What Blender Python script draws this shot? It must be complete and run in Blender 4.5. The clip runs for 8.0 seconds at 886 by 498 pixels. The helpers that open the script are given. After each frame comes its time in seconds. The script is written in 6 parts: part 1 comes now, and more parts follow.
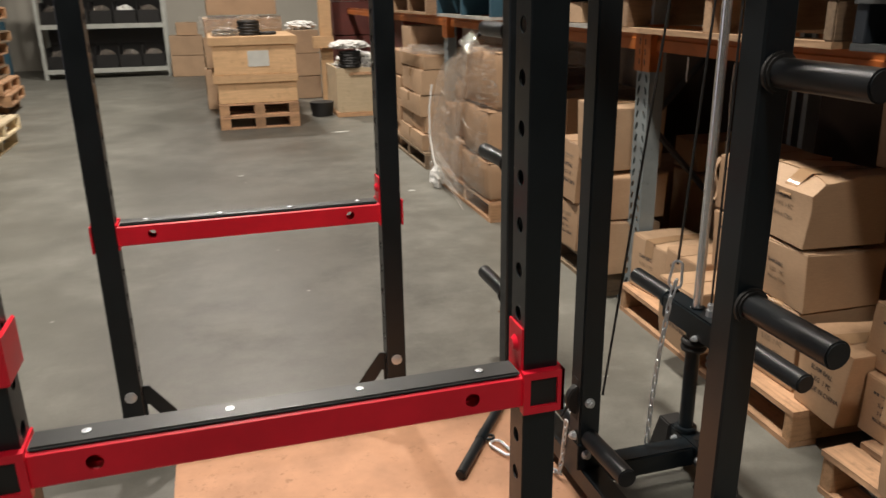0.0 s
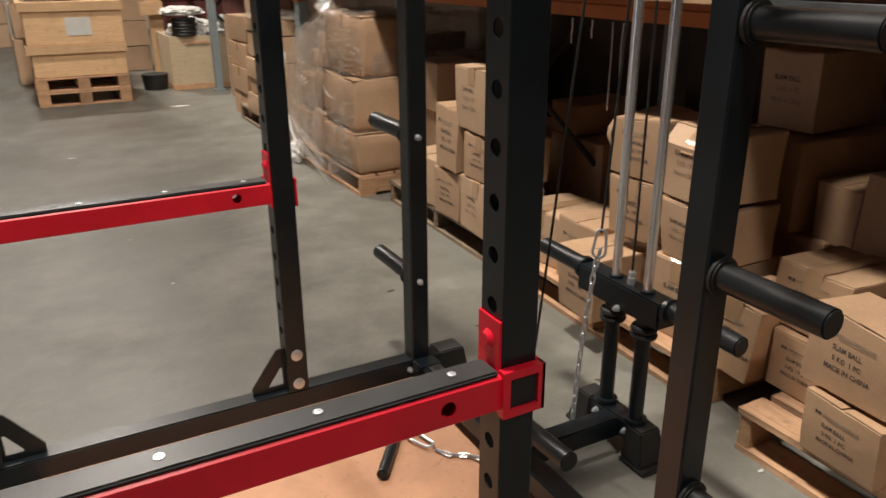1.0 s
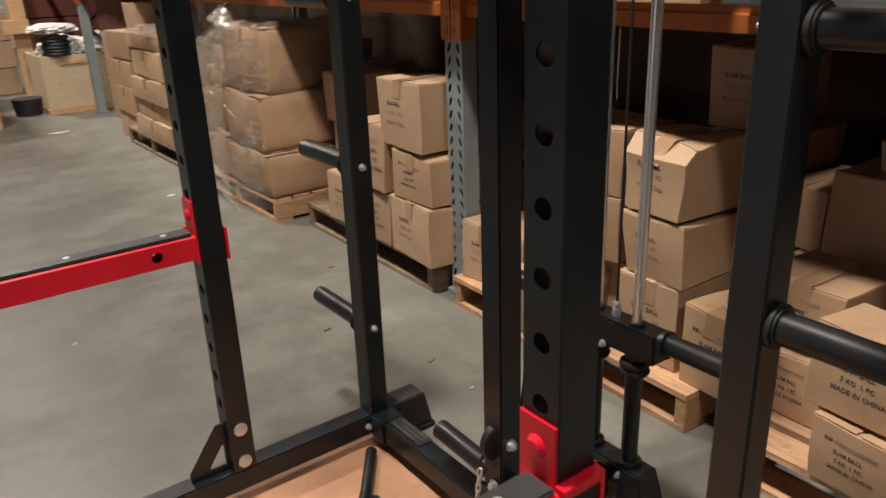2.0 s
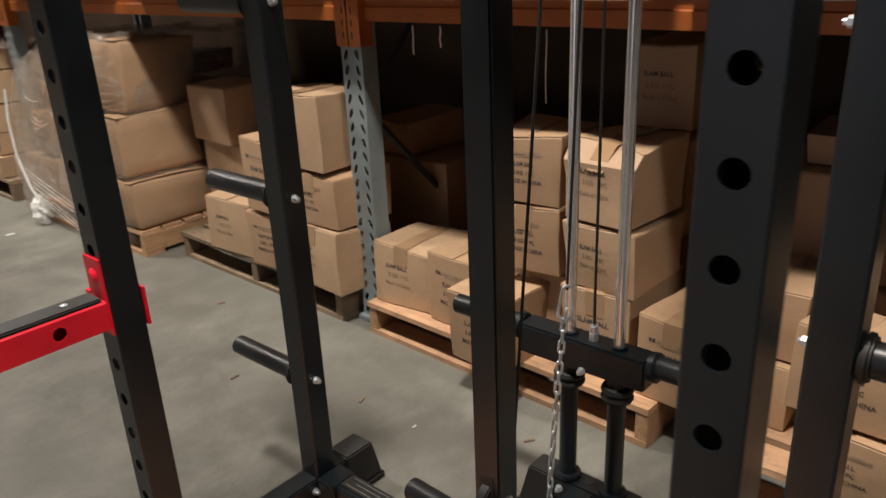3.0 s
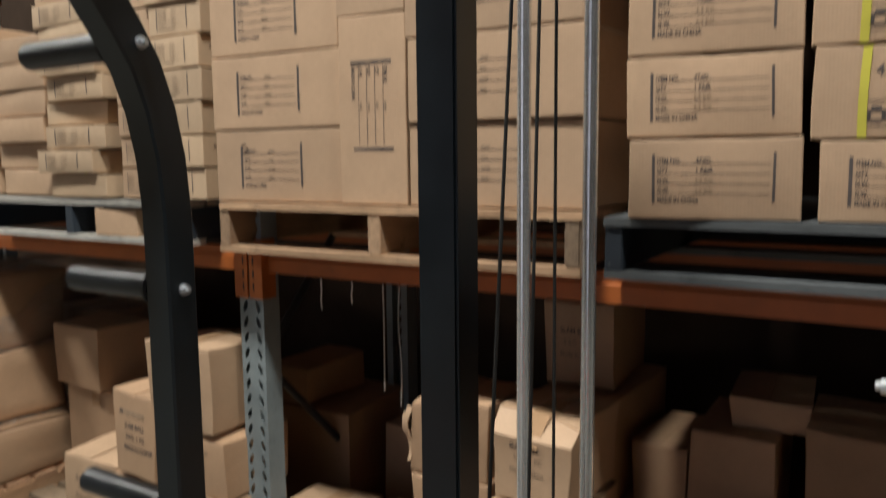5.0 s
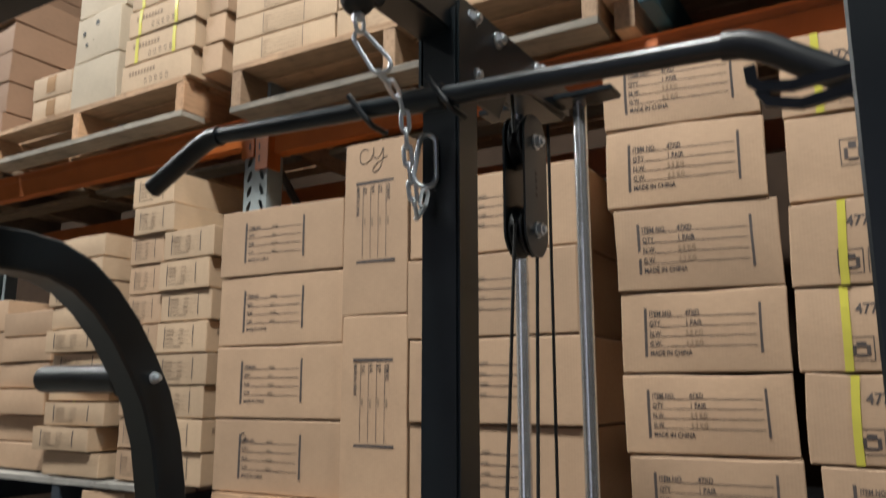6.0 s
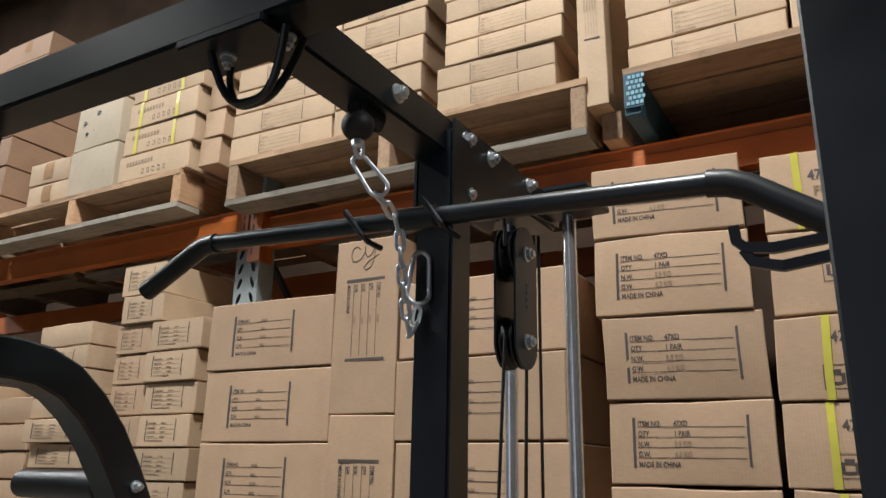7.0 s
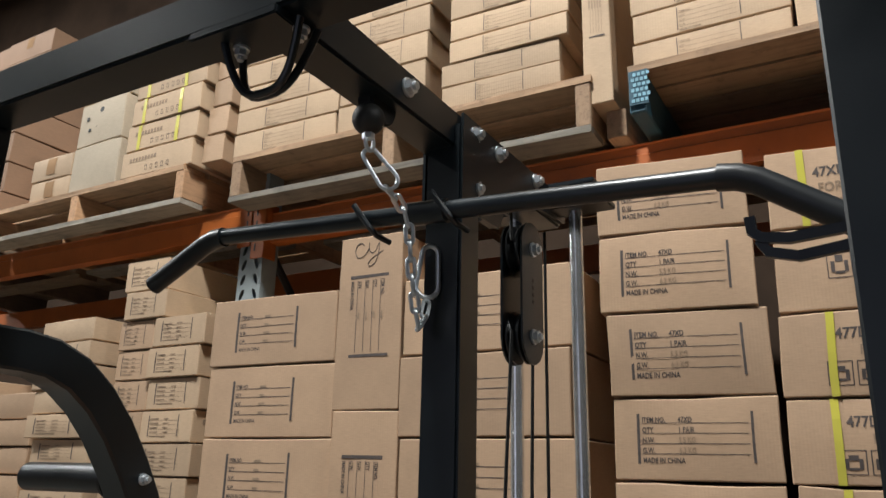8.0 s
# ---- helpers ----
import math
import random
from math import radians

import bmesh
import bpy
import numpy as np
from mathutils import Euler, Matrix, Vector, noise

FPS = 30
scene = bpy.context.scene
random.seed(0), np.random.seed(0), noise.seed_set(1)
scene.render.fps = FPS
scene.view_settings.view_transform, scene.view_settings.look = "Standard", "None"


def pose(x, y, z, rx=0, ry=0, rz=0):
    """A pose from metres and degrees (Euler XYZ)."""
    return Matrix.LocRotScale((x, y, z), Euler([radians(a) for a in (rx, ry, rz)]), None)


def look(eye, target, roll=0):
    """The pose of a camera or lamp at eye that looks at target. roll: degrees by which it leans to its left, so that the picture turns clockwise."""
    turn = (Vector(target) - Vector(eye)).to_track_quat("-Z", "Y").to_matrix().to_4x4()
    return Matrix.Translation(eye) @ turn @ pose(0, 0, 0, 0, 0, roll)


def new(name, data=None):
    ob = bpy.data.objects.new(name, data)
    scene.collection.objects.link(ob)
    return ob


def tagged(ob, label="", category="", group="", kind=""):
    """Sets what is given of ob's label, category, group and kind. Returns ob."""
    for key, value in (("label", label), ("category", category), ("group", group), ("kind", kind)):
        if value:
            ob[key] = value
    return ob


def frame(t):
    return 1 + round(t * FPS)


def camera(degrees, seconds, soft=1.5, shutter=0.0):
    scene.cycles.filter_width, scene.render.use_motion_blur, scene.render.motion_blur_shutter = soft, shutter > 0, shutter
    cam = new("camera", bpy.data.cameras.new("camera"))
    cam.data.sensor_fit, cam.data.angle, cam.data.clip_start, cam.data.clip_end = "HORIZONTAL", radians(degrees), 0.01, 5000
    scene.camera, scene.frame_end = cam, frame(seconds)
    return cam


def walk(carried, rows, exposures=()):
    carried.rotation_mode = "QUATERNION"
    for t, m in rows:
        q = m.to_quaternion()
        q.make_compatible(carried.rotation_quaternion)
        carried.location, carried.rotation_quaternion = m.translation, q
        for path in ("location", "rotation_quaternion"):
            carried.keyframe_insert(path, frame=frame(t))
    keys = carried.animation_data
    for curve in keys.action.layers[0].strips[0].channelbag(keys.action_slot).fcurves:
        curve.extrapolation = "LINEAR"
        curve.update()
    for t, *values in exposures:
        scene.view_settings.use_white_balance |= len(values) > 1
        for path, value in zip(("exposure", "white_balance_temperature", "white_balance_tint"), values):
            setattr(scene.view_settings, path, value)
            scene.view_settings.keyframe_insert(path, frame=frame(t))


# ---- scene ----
cam = camera(60.4, 8.0, shutter=0.42)
PATH = [
    (0, (0.201, 0.14, 1.338), (0.724, 1.962, 0.701), -0.9),
    (0.5, (0.147, 0.268, 1.324), (0.851, 2.015, 0.651), -0.7),
    (1, (0.105, 0.38, 1.298), (0.995, 2.024, 0.586), -0.2),
    (1.5, (0.113, 0.506, 1.304), (1.107, 2.08, 0.571), -1.1),
    (1.7, (0.126, 0.583, 1.306), (1.16, 2.134, 0.579), -1.6),
    (2.8, (0.099, 0.948, 1.297), (1.442, 2.254, 0.597), -2.6),
    (3, (0.095, 1.023, 1.3), (1.492, 2.258, 0.577), -2.6),
    (3.5, (0.126, 1.137, 1.271), (1.578, 2.26, 0.479), -1.4),
    (4, (0.2, 1.181, 1.291), (1.679, 2.276, 0.508), -0.5),
    (4.5, (0.209, 1.222, 1.354), (1.799, 2.282, 0.763), -1.2),
    (5, (0.191, 1.246, 1.442), (1.889, 2.277, 1.211), -0.6),
    (5.2, (0.178, 1.244, 1.487), (1.889, 2.275, 1.389), -0.5),
    (6.3, (0.151, 1.233, 1.637), (1.823, 2.223, 2.11), 0.3),
    (6.5, (0.146, 1.231, 1.649), (1.814, 2.207, 2.162), 0.5),
    (7, (0.129, 1.228, 1.657), (1.788, 2.186, 2.231), 1.1),
    (7.5, (0.117, 1.234, 1.655), (1.769, 2.192, 2.25), 1.5),
    (8, (0.121, 1.24, 1.648), (1.782, 2.195, 2.221), 1.3),
]
walk(cam, [(t, look(eye, target, roll)) for t, eye, target, roll in PATH],
     exposures=((0.0, -0.61, 6900, 12), (1.5, -0.57, 6950, 14), (3.0, -0.62, 6850, 12), (4.4, -0.54, 6400, 8), (5.2, -0.68, 6300, 7), (6.5, -0.76, 6050, 7), (8.0, -0.82, 6050, 7)))

# ---- world and lamps ----
world = bpy.data.worlds.new("world")
world.use_nodes = True
scene.world = world
world.node_tree.nodes["Background"].inputs["Color"].default_value = (0.9, 0.95, 1.0, 1)
world.node_tree.nodes["Background"].inputs["Strength"].default_value = 0.0006


def high_bay(x, y, z, watts, size):
    lamp = bpy.data.lights.new("high_bay_lamp", "AREA")
    lamp.shape, lamp.size, lamp.energy = "DISK", size, watts
    lamp.color = (1.0, 0.952, 0.88)
    ob = new("high_bay_lamp", lamp)
    ob.matrix_world = pose(x, y, z)
    return ob


for lamp_x, lamp_y, lamp_w in ((0.2, -2.6, 215), (0.18, 2.0, 500), (0.35, 6.7, 410), (0.1, 11.6, 460)):
    high_bay(lamp_x, lamp_y, 5.6, lamp_w, 0.5)

# cool light inferred from the steel's blue sheen; unseen lamp and opening added
side_light = bpy.data.lights.new("cool_side_lamp", "AREA")
side_light.shape, side_light.size, side_light.size_y = "RECTANGLE", 4.2, 3.8
side_light.energy, side_light.color = 20, (0.72, 0.78, 1.0)
new("cool_side_lamp", side_light).matrix_world = pose(-4.6, 2.5, 2.1, 0, -90, 0)

# ---- materials ----
def material(name):
    m = bpy.data.materials.new(name)
    m.use_nodes = True
    return m, m.node_tree.nodes, m.node_tree.links, m.node_tree.nodes["Principled BSDF"]


def node(nodes, kind, **values):
    n = nodes.new(kind)
    for key, value in values.items():
        if key in n.inputs:
            n.inputs[key].default_value = value
    return n


def ramp(nodes, links, source, stops):
    r = nodes.new("ShaderNodeValToRGB")
    els = r.color_ramp.elements
    while len(els) < len(stops):
        els.new(0.5)
    for el, (pos, col) in zip(els, stops):
        el.position, el.color = pos, (*col, 1)
    links.new(source, r.inputs["Fac"])
    return r.outputs["Color"]


def noise_tex(nodes, links, coord, scale, detail=4.0, rough=0.55, stretch=None):
    n = node(nodes, "ShaderNodeTexNoise", Scale=scale, Detail=detail, Roughness=rough)
    if stretch:
        mp = nodes.new("ShaderNodeMapping")
        mp.inputs["Scale"].default_value = stretch
        links.new(coord, mp.inputs["Vector"])
        coord = mp.outputs["Vector"]
    links.new(coord, n.inputs["Vector"])
    return n.outputs["Fac"]


def mix(nodes, links, fac, a, b, mode="MIX"):
    m = nodes.new("ShaderNodeMix")
    m.data_type, m.blend_type = "RGBA", mode
    for sock, value in ((m.inputs[0], fac), (m.inputs[6], a), (m.inputs[7], b)):
        if isinstance(value, bpy.types.NodeSocket):
            links.new(value, sock)
        elif isinstance(value, (int, float)):
            sock.default_value = value
        else:
            sock.default_value = (*value, 1)
    return m.outputs[2]


def bump(nodes, links, bsdf, height, strength, distance):
    b = node(nodes, "ShaderNodeBump", Strength=strength, Distance=distance)
    links.new(height, b.inputs["Height"])
    links.new(b.outputs["Normal"], bsdf.inputs["Normal"])


def vary(nodes, links, colour, low, high):
    """Darken or lighten a colour from object to object."""
    info = nodes.new("ShaderNodeObjectInfo")
    mr = node(nodes, "ShaderNodeMapRange")
    mr.inputs["To Min"].default_value, mr.inputs["To Max"].default_value = low, high
    links.new(info.outputs["Random"], mr.inputs["Value"])
    hs = nodes.new("ShaderNodeHueSaturation")
    links.new(mr.outputs["Result"], hs.inputs["Value"])
    links.new(colour, hs.inputs["Color"])
    return hs.outputs["Color"], info.outputs["Random"]


def plain(name, colour, rough, metal=0.0, spread=0.12, scale=9.0, relief=0.05, fine=220.0, gloss=0.5):
    m, n, l, b = material(name)
    co = n.new("ShaderNodeTexCoord").outputs["Object"]
    f = noise_tex(n, l, co, scale, 5)
    g = noise_tex(n, l, co, fine, 2)
    dark = tuple(c * (1 - spread) for c in colour)
    light = tuple(min(1, c * (1 + spread)) for c in colour)
    l.new(ramp(n, l, f, ((0.3, dark), (0.7, light))), b.inputs["Base Color"])
    l.new(ramp(n, l, f, ((0.25, (rough * 0.8,) * 3), (0.75, (min(1, rough * 1.2),) * 3))), b.inputs["Roughness"])
    b.inputs["Metallic"].default_value = metal
    b.inputs["Specular IOR Level"].default_value = gloss
    if relief:
        bump(n, l, b, g, relief, 0.001)
    return m


def cardboard(name, colour, rough=0.75, dents=0.004):
    m, n, l, b = material(name)
    co = n.new("ShaderNodeTexCoord").outputs["Object"]
    big = noise_tex(n, l, co, 5.0, 5)
    fine = noise_tex(n, l, co, 160.0, 3, 0.7, (0.3, 0.3, 3.0))
    flute = n.new("ShaderNodeTexWave")
    flute.bands_direction = "Y"
    flute.inputs["Scale"].default_value = 45.0
    flute.inputs["Distortion"].default_value = 0.6
    l.new(co, flute.inputs["Vector"])
    base = ramp(n, l, big, ((0.25, tuple(c * 0.86 for c in colour)), (0.55, colour), (0.8, tuple(c * 1.1 for c in colour))))
    base = mix(n, l, 0.25, base, ramp(n, l, fine, ((0.3, (0.35, 0.3, 0.25)), (0.7, (0.95, 0.9, 0.85)))), "MULTIPLY")
    scuff = noise_tex(n, l, co, 14.0, 8, 0.75)
    base = mix(n, l, ramp(n, l, scuff, ((0.63, (0, 0, 0)), (0.76, (0.35, 0.35, 0.35)))), base, tuple(c * 0.62 for c in colour))
    base, _ = vary(n, l, base, 0.86, 1.1)
    l.new(base, b.inputs["Base Color"])
    b.inputs["Roughness"].default_value = rough
    add = n.new("ShaderNodeMath")
    add.operation = "MULTIPLY_ADD"
    l.new(flute.outputs["Fac"], add.inputs[0])
    add.inputs[1].default_value = 0.12 * (0.004 / dents) ** 1.6
    l.new(big, add.inputs[2])
    bump(n, l, b, add.outputs[0], 0.35, dents)
    return m


def timber(name, colour, dirt, axis, knot=0.8, contrast=0.55):
    m, n, l, b = material(name)
    co = n.new("ShaderNodeTexCoord").outputs["Object"]
    st = [22.0, 22.0, 22.0]
    st[axis] = 1.6
    grain = noise_tex(n, l, co, 3.0, 8, 0.65, st)
    big = noise_tex(n, l, co, 4.0, 5, 0.6)
    base = ramp(n, l, grain, ((0.28, tuple(c * contrast for c in colour)), (0.5, colour), (0.75, tuple(min(1, c * 1.18) for c in colour))))
    base = mix(n, l, ramp(n, l, big, ((0.45, (0, 0, 0)), (0.72, (0.75, 0.75, 0.75)))), base, dirt)
    knots = n.new("ShaderNodeTexVoronoi")
    knots.inputs["Scale"].default_value = 5.0
    l.new(co, knots.inputs["Vector"])
    base = mix(n, l, ramp(n, l, knots.outputs["Distance"], ((0.03, (knot,) * 3), (0.075, (0, 0, 0)))), base, tuple(c * 0.35 for c in colour))
    smudge = noise_tex(n, l, co, 16.0, 8, 0.75)
    base = mix(n, l, ramp(n, l, smudge, ((0.56, (0, 0, 0)), (0.70, (0.6, 0.6, 0.6)))), base, tuple(c * 0.6 for c in dirt))
    base, _ = vary(n, l, base, 0.72, 1.12)
    l.new(base, b.inputs["Base Color"])
    b.inputs["Roughness"].default_value = 0.78
    bump(n, l, b, grain, 0.4, 0.003)
    return m


def concrete():
    m, n, l, b = material("concrete")
    co = n.new("ShaderNodeTexCoord").outputs["Object"]
    big = noise_tex(n, l, co, 0.55, 6, 0.6)
    warp = node(n, "ShaderNodeTexNoise", Scale=1.4, Detail=3.0)
    l.new(co, warp.inputs["Vector"])
    bent = n.new("ShaderNodeVectorMath")
    bent.operation = "MULTIPLY_ADD"
    l.new(warp.outputs["Color"], bent.inputs[0])
    bent.inputs[1].default_value = (0.22, 0.22, 0.0)
    l.new(co, bent.inputs[2])
    mid = noise_tex(n, l, bent.outputs[0], 3.4, 9, 0.66)
    cloud = noise_tex(n, l, bent.outputs[0], 1.25, 6, 0.55, (1.0, 0.7, 1.0))
    fine = noise_tex(n, l, co, 90.0, 4, 0.7)
    streak = noise_tex(n, l, bent.outputs[0], 3.0, 9, 0.74, (1.0, 1.35, 1.0))
    base = ramp(n, l, mid, ((0.30, (0.086, 0.085, 0.074)), (0.5, (0.150, 0.148, 0.130)), (0.70, (0.222, 0.219, 0.196))))
    base = mix(n, l, ramp(n, l, cloud, ((0.38, (0.75, 0.75, 0.75)), (0.55, (0, 0, 0)))), base, (0.102, 0.100, 0.088))
    base = mix(n, l, ramp(n, l, big, ((0.35, (0, 0, 0)), (0.7, (0.45, 0.45, 0.45)))), base, (0.135, 0.132, 0.118))
    base = mix(n, l, ramp(n, l, streak, ((0.48, (0, 0, 0)), (0.74, (0.38, 0.38, 0.38)))), base, (0.235, 0.232, 0.212))
    base = mix(n, l, 0.25, base, ramp(n, l, fine, ((0.3, (0.5, 0.5, 0.48)), (0.65, (1, 1, 1)))), "MULTIPLY")
    chips = n.new("ShaderNodeTexVoronoi")
    chips.inputs["Scale"].default_value = 2.6
    chips.inputs["Randomness"].default_value = 1.0
    l.new(co, chips.inputs["Vector"])
    base = mix(n, l, ramp(n, l, chips.outputs["Distance"], ((0.012, (0.8, 0.8, 0.8)), (0.03, (0, 0, 0)))), base, (0.5, 0.49, 0.45))
    scuff = noise_tex(n, l, bent.outputs[0], 7.0, 10, 0.8)
    base = mix(n, l, ramp(n, l, scuff, ((0.60, (0, 0, 0)), (0.72, (0.5, 0.5, 0.5)))), base, (0.075, 0.072, 0.062))
    # the aisle's uneven light put into the colour: dark middle, paler sides
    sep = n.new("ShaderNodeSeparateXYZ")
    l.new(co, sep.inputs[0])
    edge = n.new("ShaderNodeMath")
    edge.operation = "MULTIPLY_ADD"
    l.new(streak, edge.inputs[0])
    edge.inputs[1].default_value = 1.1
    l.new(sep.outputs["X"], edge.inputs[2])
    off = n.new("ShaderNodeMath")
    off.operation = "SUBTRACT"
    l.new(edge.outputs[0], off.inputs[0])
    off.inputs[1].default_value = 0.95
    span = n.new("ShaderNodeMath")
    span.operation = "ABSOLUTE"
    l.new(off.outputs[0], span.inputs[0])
    aisle_tone = node(n, "ShaderNodeMapRange")
    aisle_tone.inputs["From Min"].default_value, aisle_tone.inputs["From Max"].default_value = 0.45, 1.35
    l.new(span.outputs[0], aisle_tone.inputs["Value"])
    base = mix(n, l, aisle_tone.outputs["Result"], mix(n, l, 1.0, base, (0.66, 0.65, 0.64), "MULTIPLY"), mix(n, l, 0.17, base, (0.42, 0.42, 0.36)))
    l.new(base, b.inputs["Base Color"])
    l.new(ramp(n, l, cloud, ((0.3, (0.36,) * 3), (0.7, (0.62,) * 3))), b.inputs["Roughness"])
    bump(n, l, b, fine, 0.2, 0.002)
    return m


def clear_film(name, low, high):
    """Stretch film; low and high are the share of light that the thin and the gathered places turn back."""
    m, n, l, b = material(name)
    co = n.new("ShaderNodeTexCoord").outputs["Object"]
    f = noise_tex(n, l, co, 4.0, 4, 0.55, (1.0, 1.0, 1.7))
    crease = noise_tex(n, l, co, 7.0, 4, 0.62, (0.5, 0.5, 2.6))
    patch = noise_tex(n, l, co, 2.6, 3, 0.5)
    tr = n.new("ShaderNodeBsdfTransparent")
    tr.inputs["Color"].default_value = (0.97, 0.95, 0.93, 1)
    gl = n.new("ShaderNodeBsdfGlossy")
    gl.inputs["Roughness"].default_value = 0.10
    gl.inputs["Color"].default_value = (1, 1, 1, 1)
    df = n.new("ShaderNodeBsdfDiffuse")
    df.inputs["Color"].default_value = (0.66, 0.60, 0.53, 1)
    m1 = n.new("ShaderNodeMixShader")
    m1.inputs[0].default_value = 0.5
    l.new(gl.outputs[0], m1.inputs[1])
    l.new(df.outputs[0], m1.inputs[2])
    m2 = n.new("ShaderNodeMixShader")
    top = n.new("ShaderNodeMath")
    top.operation = "ADD"
    l.new(ramp(n, l, f, ((0.30, (high * 0.5,) * 3), (0.45, (low,) * 3), (0.60, (low,) * 3), (0.74, (high,) * 3))), top.inputs[0])
    # narrow pale bands along creases stand in for glints on the film
    l.new(ramp(n, l, crease, ((0.47, (0.0,) * 3), (0.49, (high,) * 3), (0.51, (0.0,) * 3), (0.58, (0.0,) * 3), (0.60, (high,) * 3), (0.62, (0.0,) * 3))), top.inputs[1])
    l.new(mix(n, l, ramp(n, l, patch, ((0.38, (0, 0, 0)), (0.52, (1, 1, 1)))), (low, low, low), top.outputs[0]), m2.inputs[0])
    l.new(tr.outputs[0], m2.inputs[1])
    l.new(m1.outputs[0], m2.inputs[2])
    bp = node(n, "ShaderNodeBump", Strength=1.0, Distance=0.04)
    l.new(crease, bp.inputs["Height"])
    l.new(bp.outputs["Normal"], gl.inputs["Normal"])
    l.new(m2.outputs[0], n["Material Output"].inputs["Surface"])
    return m


def worn_paint(name, colour, under, rough, amount):
    m, n, l, b = material(name)
    co = n.new("ShaderNodeTexCoord").outputs["Object"]
    big = noise_tex(n, l, co, 6.0, 6, 0.65)
    wear = noise_tex(n, l, co, 28.0, 9, 0.75)
    base = ramp(n, l, big, ((0.3, tuple(c * 0.78 for c in colour)), (0.7, tuple(min(1, c * 1.1) for c in colour))))
    base = mix(n, l, ramp(n, l, wear, ((amount, (0, 0, 0)), (amount + 0.07, (0.8, 0.8, 0.8)))), base, under)
    l.new(base, b.inputs["Base Color"])
    b.inputs["Roughness"].default_value = rough
    bump(n, l, b, wear, 0.12, 0.002)
    return m


BLACK = plain("black_powder_coat", (0.0050, 0.0092, 0.0125), 0.35, spread=0.25, relief=0.08, fine=600.0, gloss=0.5)
RUBBER = plain("black_rubber", (0.012, 0.012, 0.012), 0.6, spread=0.3, relief=0.1, fine=300.0)
GRIP = plain("black_moulded_sleeve", (0.012, 0.014, 0.016), 0.38, spread=0.2, relief=0.06, gloss=0.4)
RED = plain("red_powder_coat", (0.76, 0.011, 0.034), 0.34, spread=0.12, relief=0.06, fine=500.0)
CHROME = plain("polished_chrome", (0.74, 0.75, 0.76), 0.2, 0.82, spread=0.08, relief=0.0)
ZINC = plain("zinc_plated_steel", (0.64, 0.68, 0.72), 0.36, 0.75, spread=0.15, relief=0.05)
GALV = worn_paint("galvanised_steel", (0.23, 0.27, 0.28), (0.12, 0.13, 0.135), 0.5, 0.60)
ORANGE = worn_paint("orange_beam_paint", (0.40, 0.108, 0.020), (0.14, 0.05, 0.025), 0.5, 0.62)
CARD = cardboard("kraft_cardboard", (0.49, 0.335, 0.215))
CARD_BALL = cardboard("warm_kraft_cardboard", (0.485, 0.315, 0.192), 0.62, 0.011)
CARD_BALL_PALE = cardboard("faded_kraft_cardboard", (0.525, 0.356, 0.226), 0.62, 0.011)
CARD_PALE = cardboard("pale_cardboard", (0.55, 0.40, 0.262))
# kraft colour darkened to put the far stack's shade in it
CARD_DIMMED = cardboard("dimmed_kraft_cardboard", (0.30, 0.185, 0.115))
CARD_GREY = cardboard("greyed_cardboard", (0.56, 0.47, 0.35))
TAPE = plain("brown_packing_tape", (0.37, 0.235, 0.135), 0.14, spread=0.12, relief=0.45, fine=45.0)
INK = plain("printing_ink", (0.075, 0.06, 0.055), 0.8, spread=0.3, scale=60.0, relief=0.0)
INK_FAINT = plain("faded_printing_ink", (0.27, 0.19, 0.125), 0.8, spread=0.25, scale=60.0, relief=0.0)
STRAP = plain("yellow_strapping", (0.55, 0.50, 0.07), 0.35, spread=0.1)
DARK_STEEL = plain("dark_painted_steel", (0.03, 0.03, 0.032), 0.5)
GREY_PINE = timber("greyed_pine_boards", (0.45, 0.285, 0.165), (0.24, 0.15, 0.09), 1)
GREY_X = timber("greyed_pine_bearers", (0.37, 0.24, 0.145), (0.19, 0.125, 0.075), 0)
PINE = timber("pine_boards", (0.58, 0.345, 0.20), (0.33, 0.20, 0.12), 1)
PINE_X = timber("pine_bearers", (0.52, 0.305, 0.165), (0.28, 0.165, 0.095), 0)
OLD_WOOD = timber("weathered_boards", (0.27, 0.195, 0.125), (0.12, 0.09, 0.06), 1)
OLD_X = timber("weathered_bearers", (0.20, 0.14, 0.09), (0.10, 0.075, 0.05), 0)
BLUE_PAINT = worn_paint("blue_block_paint", (0.03, 0.09, 0.13), (0.10, 0.13, 0.14), 0.6, 0.60)
PALE_BLUE = plain("pale_blue_netting", (0.20, 0.40, 0.50), 0.6, spread=0.3, scale=80.0)
BLUE_GREY = timber("blue_grey_boards", (0.10, 0.11, 0.115), (0.055, 0.06, 0.065), 1, 0.3)
PALE_GREY = timber("pale_grey_boards", (0.42, 0.40, 0.36), (0.22, 0.21, 0.19), 1, 0.3)
BLUE_WOOD = worn_paint("blue_stained_wood", (0.022, 0.032, 0.045), (0.12, 0.11, 0.10), 0.7, 0.60)
STAINED = timber("stained_grey_boards", (0.30, 0.265, 0.215), (0.10, 0.095, 0.085), 1)
PLY = timber("pale_plywood", (0.62, 0.40, 0.22), (0.52, 0.33, 0.175), 0, 0.0, 0.85)
PLY_DULL = timber("dull_plywood", (0.64, 0.51, 0.34), (0.55, 0.43, 0.28), 0, 0.0, 0.9)
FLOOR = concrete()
BOARD = worn_paint("tan_board", (0.50, 0.265, 0.155), (0.33, 0.17, 0.095), 0.72, 0.57)
WALL = plain("painted_wall", (0.52, 0.50, 0.44), 0.85, spread=0.08, scale=1.2)
